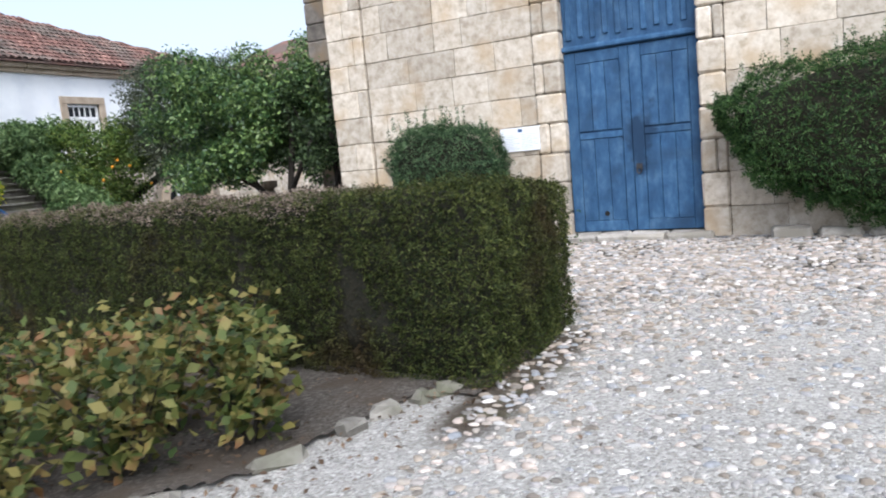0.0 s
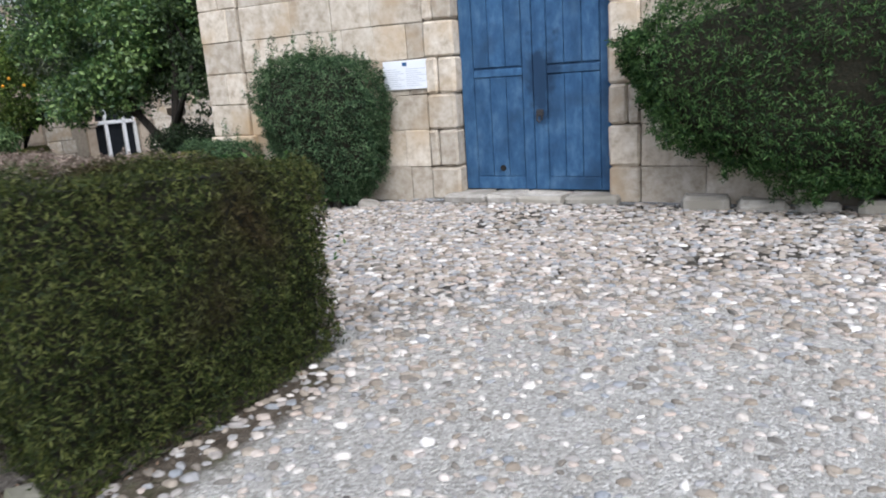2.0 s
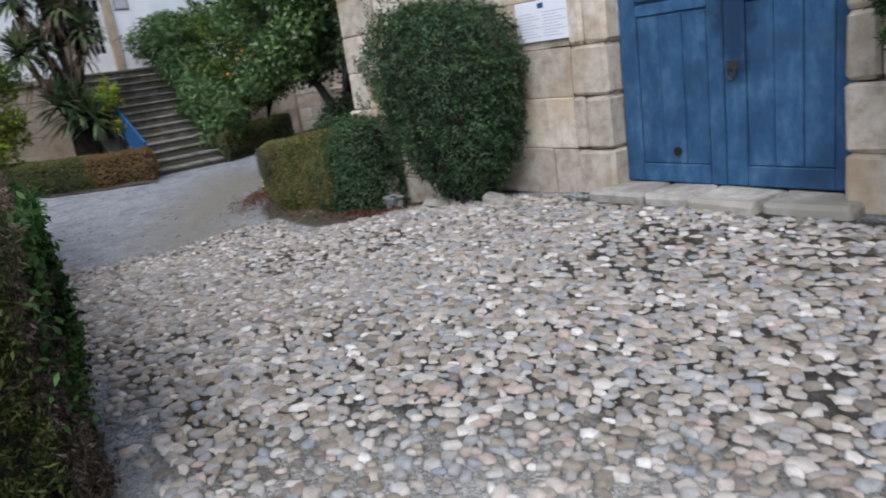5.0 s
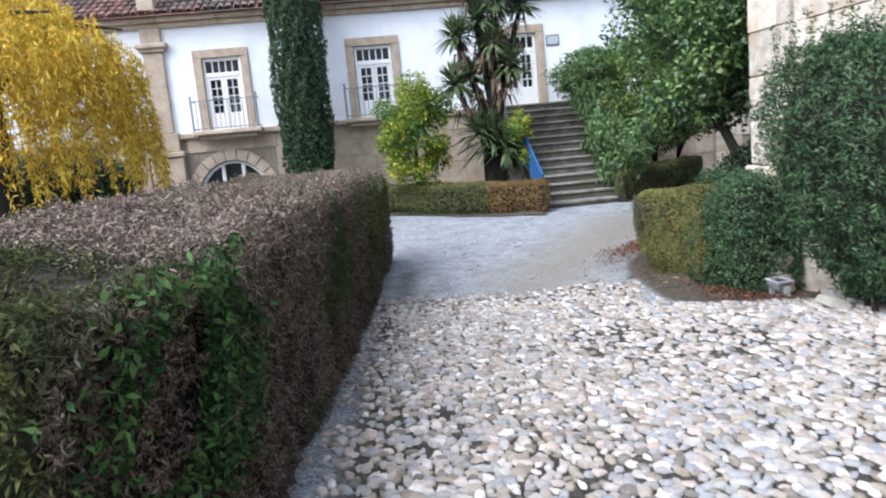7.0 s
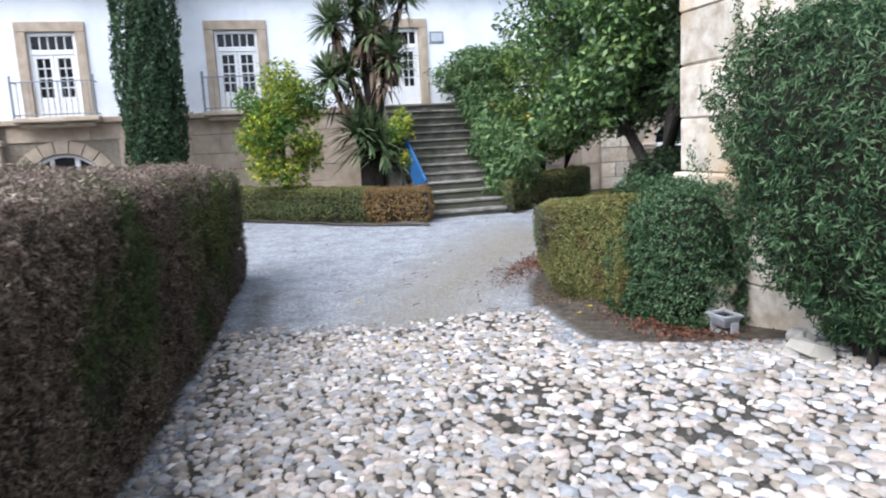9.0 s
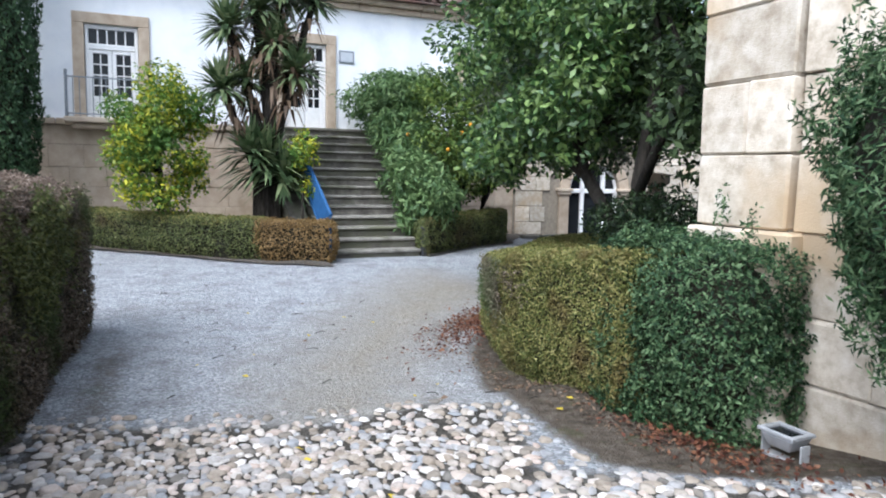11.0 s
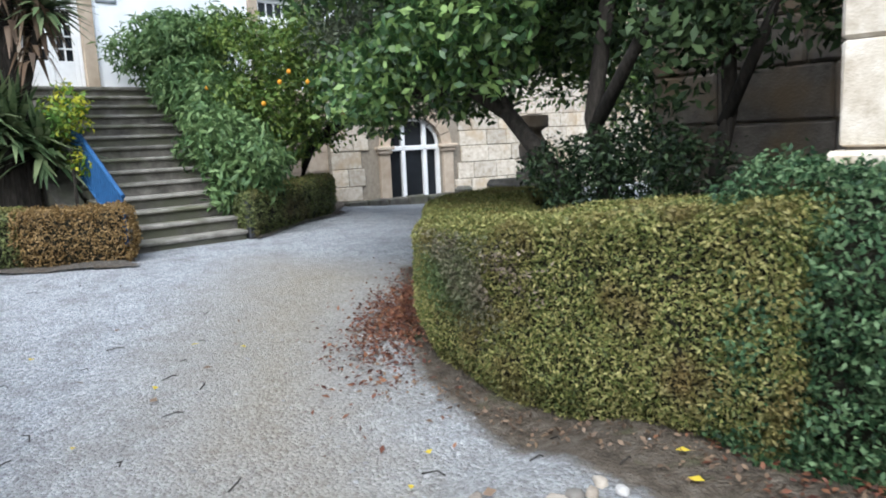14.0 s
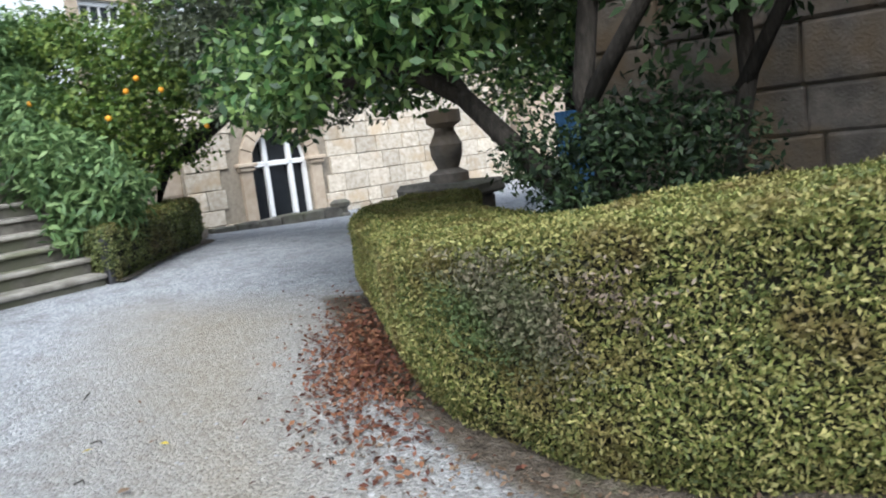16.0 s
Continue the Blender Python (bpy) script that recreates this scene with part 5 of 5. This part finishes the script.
orange = tree("orange_tree", "green citrus tree dotted with small orange fruit", (-14.9, 3.1), ([(-14.9, 3.1, -0.5), (-14.9, 3.1, 0.6), (-14.8, 3.1, 1.4)], [0.1, 0.08, 0.05]),
              [([(-14.9, 3.1, 0.6), (-15.5, 2.8, 1.5)], [0.05, 0.02]), ([(-14.9, 3.1, 0.6), (-14.2, 3.4, 1.4)], [0.05, 0.02])],
              crown_clusters((-14.9, 3.2, 2.05), (1.6, 1.35, 1.4), 74, (0.35, 0.55), 13, 0.75), M_ORANGE, 1200, (0.10, 0.05))
for i in range(9):
    d = rng.normal(0, 1, 3)
    d /= np.linalg.norm(d)
    p = np.array((-14.6, 3.0, 1.6)) + d * np.array((1.5, 1.35, 1.1))
    part("orange_fruit", lathe([(0.005, -0.04), (0.03, -0.028), (0.04, 0), (0.03, 0.028), (0.005, 0.04)], p, 8), M_FRUIT, orange, smooth=True)
WC = []
for i in range(34):
    t = i / 33
    for s in range(3):
        WC.append((-12.9 - 3.9 * t + rng.uniform(-0.2, 0.2), 1.55 + 0.55 * t + rng.uniform(-0.3, 0.35), 0.15 + 2.6 * t + rng.uniform(-0.1, 0.65), rng.uniform(0.27, 0.46)))
for i in range(26):
    WC.append((-16.4 + rng.uniform(-0.7, 0.9), 1.75 + rng.uniform(-0.55, 0.9), 2.65 + rng.uniform(-0.4, 0.55), rng.uniform(0.3, 0.48)))
tree("wisteria", "feathery green climbing shrub cascading beside the stairs", (-13.2, 1.7), ([(-13.2, 1.7, -0.5), (-13.6, 1.8, 0.4), (-15, 1.9, 1.4), (-16.5, 2.0, 2.4)], [0.06, 0.05, 0.04, 0.02]), [],
     WC, M_WISTERIA, 1500, (0.16, 0.048), droop=0.3)
tree("lemon_tree", "small citrus tree turning bright yellow-green", (-14.6, -3.1), ([(-14.6, -3.1, -0.5), (-14.6, -3.1, 0.5), (-14.6, -3.1, 1.5)], [0.08, 0.06, 0.03]),
     [([(-14.6, -3.1, 0.3), (-14.3, -3.6, 1.2)], [0.04, 0.02]), ([(-14.6, -3.1, 0.3), (-14.3, -2.6, 1.2)], [0.04, 0.02])],
     crown_clusters((-14.5, -3.1, 1.55), (0.85, 0.85, 1.2), 56, (0.26, 0.42), 14, 0.3), M_LEMON, 1900, (0.085, 0.042))
tree("yellow_creeper", "yellowing autumn creeper on the stair wall", (-13.6, -0.7), ([(-13.6, -0.7, -0.4), (-13.7, -0.65, 1.0)], [0.03, 0.02]), [],
     crown_clusters((-13.9, -0.62, 1.25), (0.55, 0.22, 0.65), 15, (0.13, 0.24), 15), M_LEMON, 2600, (0.08, 0.04))

# cypress
cy = empty("cypress", (-16.3, -5.85, -0.4), "tall narrow dark green columnar cypress", "tree")
n = 24000
zz, aa = rng.uniform(0, 1, n), rng.uniform(0, 2 * math.pi, n)
rr = 0.66 * (0.8 + 0.25 * np.sin(math.pi * np.clip(zz * 1.05, 0, 1))) * np.clip((1 - zz) * 4, 0, 1) ** 0.5 * (1 + 0.10 * np.sin(5 * aa + 20 * zz) + 0.06 * np.sin(11 * aa - 31 * zz)) - rng.uniform(0, 0.08, n)
P = np.stack([-16.3 + rr * np.cos(aa), -5.85 + rr * np.sin(aa), -0.3 + 7.6 * zz], 1)
v, f = leaf_cards(P, np.stack([np.cos(aa), np.sin(aa), 0.2 + 0 * aa], 1), 0.10, 0.045, 0.3, -0.6)
tagged(part("foliage", (v, f), M_CYPRESS, cy), kind="stuff")
# oversized trunk doubles as a dark core that shades the foliage gaps
part("trunk", tube([(-16.3, -5.85, -0.5), (-16.3, -5.85, 3), (-16.3, -5.85, 7)], [0.5, 0.5, 0.06], 12), M_CORE, cy)


# yucca-like palm cluster
def rosette(c, r, n, droop=0.5):
    V = []
    for i in range(n):
        a, e = rng.uniform(0, 2 * math.pi), rng.uniform(-0.5, 1.35)
        d = np.array([math.cos(a) * math.cos(e), math.sin(a) * math.cos(e), math.sin(e)])
        s = np.cross(d, (0, 0, 1))
        s = s / (np.linalg.norm(s) + 1e-6) * 0.042
        l = r * rng.uniform(0.75, 1.1)
        p0, p1, p2 = np.array(c), np.array(c) + d * l * 0.55, np.array(c) + d * l - np.array([0, 0, droop * l * 0.35 * math.cos(e)])
        V += [p0 - s * 0.6, p0 + s * 0.6, p1 + s, p1 - s, p1 - s, p1 + s, p2 + s * 0.1, p2 - s * 0.1]
    return np.array(V), np.arange(len(V)).reshape(-1, 4)


yu = empty("palm_lily", (-14.6, -1.2, -0.4), "multi-stemmed palm lily with spiky sword-leaf rosettes", "palm")
HEADS = [(-14.6, -1.85, 3.75, 0.7), (-14.5, -2.0, 2.6, 0.72), (-14.4, -0.62, 2.95, 0.75), (-14.6, -0.85, 4.5, 0.8), (-14.6, -1.3, 4.1, 0.7), (-14.7, -0.2, 4.4, 0.6), (-14.7, -1.5, 5.0, 0.75),
         (-14.5, -1.15, 1.15, 1.1), (-14.3, -0.85, 0.95, 0.9), (-14.5, -1.0, 3.5, 0.7), (-14.6, -1.55, 2.8, 0.55), (-14.4, -1.5, 1.4, 0.8)]
for x, y, z, r in HEADS:
    part("rosette", rosette((x, y, z), r, 170), M_YUCCA, yu)
    bx, by = -14.6 + rng.uniform(-0.15, 0.15), -1.2 + rng.uniform(-0.2, 0.2)
    part("stem", tube([(bx, by, -0.5), (bx, by, min(z * 0.4, 1.2)), ((bx + x) / 2, (by + y) / 2, z * 0.7), (x, y, z)], [0.11, 0.09, 0.075, 0.06], 7), M_BARK, yu)
    if z > 2:
        sk = [rosette(((bx + x) / 2 * (1 - q) + x * q, (by + y) / 2 * (1 - q) + y * q, z * (0.7 + 0.3 * q) - 0.1), 0.4, 16, 3.0)[0] for q in (0.35, 0.75)]
        sk = np.concatenate(sk)
        part("dead_skirt", (sk, np.arange(len(sk)).reshape(-1, 4)), M_DRYLEAF, yu, "brown hanging dead leaves")
SK = []
for x, y, z in ((-14.6, -0.85, 3.6), (-14.6, -1.2, 3.2), (-14.5, -0.7, 3.0)):
    SK.append(rosette((x, y, z), 0.5, 55, 2.6)[0])
SK = np.concatenate(SK)
part("dead_skirt", (SK, np.arange(len(SK)).reshape(-1, 4)), M_DRYLEAF, yu, "brown hanging dead leaves")

# golden willow
wi = empty("weeping_willow", (-11.2, -11.2, -0.4), "weeping willow in golden autumn leaf", "tree")
part("trunk", tube([(-11.2, -11.2, -0.5), (-11.2, -11.2, 1.6), (-11.0, -11.0, 3.4)], [0.28, 0.22, 0.14], 10), M_BARK, wi, smooth=True)
P, Nn = [], []
for i in range(900):
    a, q = rng.uniform(0, 2 * math.pi), rng.uniform(0, 1) ** 0.5
    r = 3.2 * q
    ztop = 5.1 - 1.7 * q ** 2 + rng.uniform(-0.35, 0.2)
    ln = rng.uniform(0.7, 1.4) + 1.7 * q ** 2 * rng.uniform(0.5, 1.15)
    m = int(ln * 42)
    s = rng.uniform(0, 1, m)
    x = -11.2 + r * math.cos(a) + 0.25 * s * math.cos(a) + rng.normal(0, 0.035, m)
    y = -11.6 + r * math.sin(a) + 0.25 * s * math.sin(a) + rng.normal(0, 0.035, m)
    P.append(np.stack([x, y, ztop - ln * s], 1))
P = np.concatenate(P)
v, f = leaf_cards(P, rng.normal(0, 1, P.shape), 0.13, 0.03, 0.2, 0.9)
tagged(part("hanging_leaves", (v, f), M_WILLOW, wi), kind="stuff")
for i in range(7):
    a = i * 0.9
    part("limb", tube([(-11.1, -11.1, 2.8), (-11.2 + 1.2 * math.cos(a), -11.2 + 1.2 * math.sin(a), 4.2), (-11.2 + 2.5 * math.cos(a), -11.2 + 2.5 * math.sin(a), 4.0)], [0.1, 0.06, 0.02], 6), M_BARK, wi)
bush("dark_shrub", "dark green shrub at the foot of the house wall", (-15.6, -12.0, 0.7), (1.0, 1.8, 1.0), M_CYPRESS, 12000, (0.12, 0.05), bump=0.15, seed=9)


# rose bushes
def rose(x, y, h, w, n):
    gz = float(ground_z(x, y))
    ob = empty("rose_bush", (x, y, gz), "autumn rose bush with yellowing green leaves", "rose bush", "roses in the bed")
    P = []
    for i in range(7):
        a = rng.uniform(0, 2 * math.pi)
        tip = (x + w * math.cos(a) * rng.uniform(0.4, 1), y + w * math.sin(a) * rng.uniform(0.4, 1), gz + h * rng.uniform(0.75, 1.05))
        part("cane", tube([(x, y, gz - 0.02), ((x + tip[0]) / 2 + 0.03, (y + tip[1]) / 2, gz + h * 0.5), tip], [0.012, 0.009, 0.005], 5), M_BARK, ob)
        s = rng.uniform(0.3, 1.05, (n // 7, 1))
        P.append(np.array([x, y, gz]) + (np.array(tip) - np.array([x, y, gz])) * s + rng.normal(0, 0.09, (n // 7, 3)))
    P = np.concatenate(P)
    P[:, 2] = np.maximum(P[:, 2], gz + 0.05)
    v, f = leaf_cards(P, np.tile([0, 0, 1.0], (len(P), 1)), 0.075, 0.055, 0.4)
    tagged(part("leaves", (v, f), M_ROSE, ob), kind="stuff")


for x, y, h, w in ((0.25, -7.75, 0.62, 0.3), (-0.15, -8.25, 0.66, 0.34), (-0.5, -7.7, 0.7, 0.34), (-0.75, -8.5, 0.66, 0.34), (-1.1, -7.9, 0.66, 0.34), (-1.35, -8.7, 0.6, 0.32),
                   (-1.8, -8.0, 0.66, 0.34), (-0.2, -8.95, 0.55, 0.3), (-2.4, -7.6, 0.7, 0.36), (-0.35, -7.15, 0.72, 0.26), (-1.6, -7.2, 0.7, 0.34), (-2.9, -8.3, 0.62, 0.32)):
    rose(x + 0.22, y, h, w, 620)
for x, y, l, a in ((0.82, -7.95, 0.15, 0.9), (0.98, -7.5, 0.1, 1.3), (1.02, -7.25, 0.09, 0.9), (0.5, -8.45, 0.12, 0.8), (1.15, -7.0, 0.08, 1.4), (1.25, -6.85, 0.06, 1.0)):
    z = float(ground_z(x, y))
    thing("edging_stone", turn(rough_block(x - l, x + l, y - 0.06, y + 0.06, z - 0.04, z + 0.06, 0.04, 0.025), a, (x, y, 0)), M_TREAD, "rough lichened stone edging the rose bed", "edging stone", "bed edging stones")


# ---- loose surface: leaves and pebbles ----
def scatter(n, cx, cy, sx, sy, size, material, name, label, rot=0.0):
    u, w = rng.normal(0, 1, n), rng.normal(0, 1, n)
    x = cx + u * sx * math.cos(rot) - w * sy * math.sin(rot)
    y = cy + u * sx * math.sin(rot) + w * sy * math.cos(rot)
    P = np.stack([x, y, ground_z(x, y) + 0.012 + rng.uniform(0, 0.02, n)], 1)
    v, f = leaf_cards(P, np.tile([0, 0, 1.0], (n, 1)), size, size * 0.6, 0.75)
    thing(name, (v, f), material, label, "leaves", kind="stuff")


scatter(3000, -7.6, 0.16, 0.8, 0.2, 0.04, M_LITTER, "leaf_litter", "drift of russet fallen leaves along the hedge", radians(135))
scatter(750, -3.35, -0.82, 0.42, 0.14, 0.034, M_LITTER, "leaf_litter", "russet fallen leaves under the corner bush")
scatter(500, -5.2, -0.95, 1.1, 0.1, 0.03, M_DRYLEAF, "leaf_litter", "brown leaf fragments along the hedge's foot")
scatter(1300, -0.35, -7.6, 0.8, 0.6, 0.04, M_DRYLEAF, "leaf_litter", "withered leaves strewn on the rose bed")
scatter(350, 1.3, -6.4, 0.15, 0.5, 0.03, M_DRYLEAF, "leaf_litter", "brown needles under the tall hedge")
for i in range(34):
    x, y = rng.uniform(-9, -3), rng.uniform(-3.2, -0.9)
    z = float(ground_z(x, y)) + 0.02
    v, f = leaf_cards(np.array([[x, y, z]]), np.array([[0, 0, 1.0]]), 0.05, 0.036, 0.9)
    thing("fallen_leaf", (v, f), M_YELLEAF if i % 2 else M_DRYLEAF, "single fallen leaf on the gravel", "leaf", "fallen leaves")
for i in range(30):
    x, y = rng.uniform(-11, -4.5), rng.uniform(-3.6, -0.6)
    a, l = rng.uniform(0, 3.1), rng.uniform(0.04, 0.15)
    z = float(ground_z(x, y)) + 0.008
    thing("fallen_twig", tube([(x, y, z), (x + l * math.cos(a) * 0.5, y + l * math.sin(a) * 0.5 + 0.02, z + 0.01), (x + l * math.cos(a), y + l * math.sin(a), z)], 0.004, 5), M_BARK,
          "thin dark twig fallen on the gravel", "twig", "fallen twigs")


def stones(X, Y, R, lift, seed):
    """Low domed stones, each of its own outline: six-sided rim, shoulder ring and a broad flat crown."""
    g = np.random.default_rng(seed)
    n, k = len(X), 6
    a = np.linspace(0, 2 * math.pi, k, endpoint=False)[None] + g.uniform(-0.25, 0.25, (n, k))
    el, th = g.uniform(0.5, 0.9, (n, 1)), g.normal(0.2, 0.6, (n, 1))
    rad = R[:, None] * g.uniform(0.66, 1.2, (n, k))
    Z = ground_z(X, Y)[:, None] + lift
    top = (R[:, None] * g.uniform(0.14, 0.4, (n, 1)))
    rings = []
    for s, h in ((1.0, -0.25), (0.9, 0.6), (0.66, 1.0)):
        px, py = rad * s * np.cos(a), rad * s * el * np.sin(a)
        x = X[:, None] + px * np.cos(th) - py * np.sin(th)
        y = Y[:, None] + px * np.sin(th) + py * np.cos(th)
        rings.append(np.stack([x, y, Z + top * h + 0 * x], -1))
    V = np.concatenate(rings, 1)
    f = []
    for i in range(2):
        for j in range(k):
            f.append((i * k + j, i * k + (j + 1) % k, (i + 1) * k + (j + 1) % k, (i + 1) * k + j))
    return V, f, tuple(range(2 * k, 3 * k))


def stone_mesh(V, f, cap):
    n, m = V.shape[:2]
    k = len(cap)
    fan = [(cap[0], cap[j], cap[j + 1], cap[min(j + 2, k - 1)]) for j in range(1, k - 2, 2)]
    F = np.array(f + fan)
    return V.reshape(-1, 3), (F[None] + (np.arange(n) * m)[:, None, None]).reshape(-1, 4)


def spaced(x0, x1, y0, y1, d):
    xs, ys = np.meshgrid(np.arange(x0, x1, d), np.arange(y0, y1, d * 0.87), indexing="ij")
    xs = xs + (np.arange(xs.shape[1]) % 2)[None] * d / 2
    return (xs + rng.uniform(-0.32, 0.32, xs.shape) * d).ravel(), (ys + rng.uniform(-0.32, 0.32, ys.shape) * d).ravel()


X, Y = spaced(-5.6, 7.5, -9.8, -0.28, 0.061)
dusty = soft_area(X, Y, DUSTY, 1.4)
cobbled = soft_area(X, Y, COBBLED, 0.3)
keep = ~((X < 1.5) & (Y < -4.72 + 0.075 * np.clip(-X, 0, 9))) & ~((X > -0.2) & (X < 2.1) & (Y > -0.45))
keep &= soft_area(X, Y, BARE, 0.15) < 0.35
by_wall = np.clip(1 - np.abs(Y + 0.9) / 1.2, 0, 1) * np.clip((X - 0.3) / 1.5, 0, 1)
chance = np.maximum(cobbled, (Y < -4.5) * (X > 1.3)) * (1 - 0.3 * by_wall) * (1 - 0.66 * np.clip((dusty - 0.25) / 0.75, 0, 1))
chance *= 1 - 0.25 * (wobble(np.stack([X, Y, 0 * X], 1), 1.1, 3.0) > 0.35)
keep &= rng.uniform(0, 1, len(X)) < chance
X, Y, dusty = X[keep], Y[keep], dusty[keep]
R = (0.031 + 0.028 * rng.uniform(0, 1, len(X)) ** 1.5) * (1 - 0.3 * dusty)
V, f, cap = stones(X, Y, R, 0.006 - 0.004 * dusty[:, None], 5)
paving = empty("cobbles", (0, -3, -0.3), "rough pale river cobbles laid in earth before the chapel", "cobbles", kind="structure")
nearest = np.argsort((X - 1.2) ** 2 + (Y + 3.1) ** 2)
sel = np.zeros(len(X), bool)
sel[nearest[:300]] = True
sv, sf = stone_mesh(V[~sel], f, cap)
tagged(part("cobble_field", (sv, sf), M_COBBLE, paving), kind="stuff")
for i in np.nonzero(sel)[0]:
    part("cobble", stone_mesh(V[i:i + 1], f, cap), M_COBBLE, paving)
n = 8000
PX, PY = rng.uniform(-12, 8, n), rng.uniform(-10.5, 0.5, n)
k = ~((PX < 1.5) & (PY < -4.6)) & ~((PX < -3.6) & (PY > -0.9)) & ~((PX > -3.4) & (PX < 1.5) & (rng.uniform(0, 1, n) < 0.3))
k &= (soft_area(PX, PY, BARE, 0.2) < 0.5) | (rng.uniform(0, 1, n) < 0.12)
PX, PY = PX[k], PY[k]
V, f, cap = stones(PX, PY, 0.005 + 0.014 * rng.uniform(0, 1, len(PX)) ** 2, 0.001, 9)
thing("loose_pebbles", stone_mesh(V, f, cap), M_PEBBLE, "pale loose pebbles scattered over the gravel", "pebbles", kind="stuff")

# ---- single wall stones ----
blocks(wall_chapel, 0, -0.15, -1, -3.37, FX1 - 4, -0.15, 6.2, [(-0.42, 2.26, -1, 4.35)], M_STONE, course=None, width=(0.3, 1.0), jit=0.008, seed=3, edge=0.008)
blocks(wall_chapel, 0, -0.20, -1, FX0 - 0.02, -3.39, 0.785, 6.2, [], M_STONE, course=None, width=(0.3, 0.62), seed=4, edge=0.014)
blocks(wall_chapel, 0, -0.25, -1, FX0 - 0.05, -3.3, -0.75, 0.78, [], M_STONE, course=None, width=(0.4, 0.8), depth=0.22, seed=14, edge=0.016)
blocks(wall_chapel, 0, -0.19, -1, -3.29, -2.45, -0.45, 0.30, [], M_STONE, course=(0.34, 0.4), width=(0.4, 0.7), depth=0.05, seed=15, edge=0.016)
blocks(wall_chapel, 1, FX0 - 0.02, -1, -0.06, 3.4, -0.8, 6.2, [], M_STONE, course=None, depth=0.06, seed=5, edge=0.014)
# door quoins, worn round at the edges and slightly proud
for outer, inner in ((-0.42, 0.0), (2.26, 1.9)):
    z = -0.12
    for i, zt in enumerate(LEVELS[:8] + [3.75]):
        a, b = sorted((outer, inner + rng.uniform(-0.012, 0.012)))
        cut = a + (b - a) * (0.0, 0.34, 0.0, 0.42)[i % 4] if outer < 0 else b - (b - a) * (0.0, 0.0, 0.4, 0.0)[i % 4]
        for p, q in ((a, cut), (cut, b)):
            if q - p > 0.05:
                part("quoin_stone", rough_block(p + 0.004, q - 0.004, -0.185 - rng.uniform(0, 0.012), 0.12, z + 0.004, zt - 0.004, 0.03, 0.007), M_STONE, wall_chapel)
        z = zt
part("lintel_stone", rough_block(-0.42, 2.26, -0.19, 0.3, 3.76, 4.35, 0.03, 0.006), M_STONE, wall_chapel)
blocks(tower, 0, 3.4, -1, -7.2, FX0 - 0.03, -0.9, 6.0, [], M_STONE_DARK, course=(0.38, 0.52), width=(0.5, 1.1), depth=0.09, seed=6, edge=0.03)
blocks(tower, 1, -7.2, -1, 3.42, 8.6, -0.9, 4.6, [], M_STONE_DARK, course=(0.36, 0.46), width=(0.5, 1.0), depth=0.06, seed=7, edge=0.03)
blocks(wall_low, 1, H, 1, -14.8, 7.0, -0.6, 1.97, [(c - r - 0.3, c + r + 0.3, -1, z + r + 0.28) for c, z, r in ARCH] + [(-10.4, -9.3, -1, 2), (-3.6, -3.0, 1.0, 1.6)], M_TRIM, course=(0.4, 0.5), width=(0.6, 1.2), depth=0.05, seed=8)
g = np.random.default_rng(21)
z = -0.95
while z < 2.5:
    zt = min(2.6, z + g.uniform(0.32, 0.44))
    a = -0.55
    while a < 8.9:
        b = a + g.uniform(0.4, 0.85)
        lo, hi = AC - AR - 0.3, AC + AR + 0.3
        if not (b > lo and a < hi and z < AS + AR + 0.25):
            part("stone_block", aw(cbox(-0.08, g.uniform(-0.005, 0.015), a + 0.006, b - 0.006, z + 0.006, zt - 0.006, 0.015)), M_STONE, wall_arch)
        a = b
    z = zt
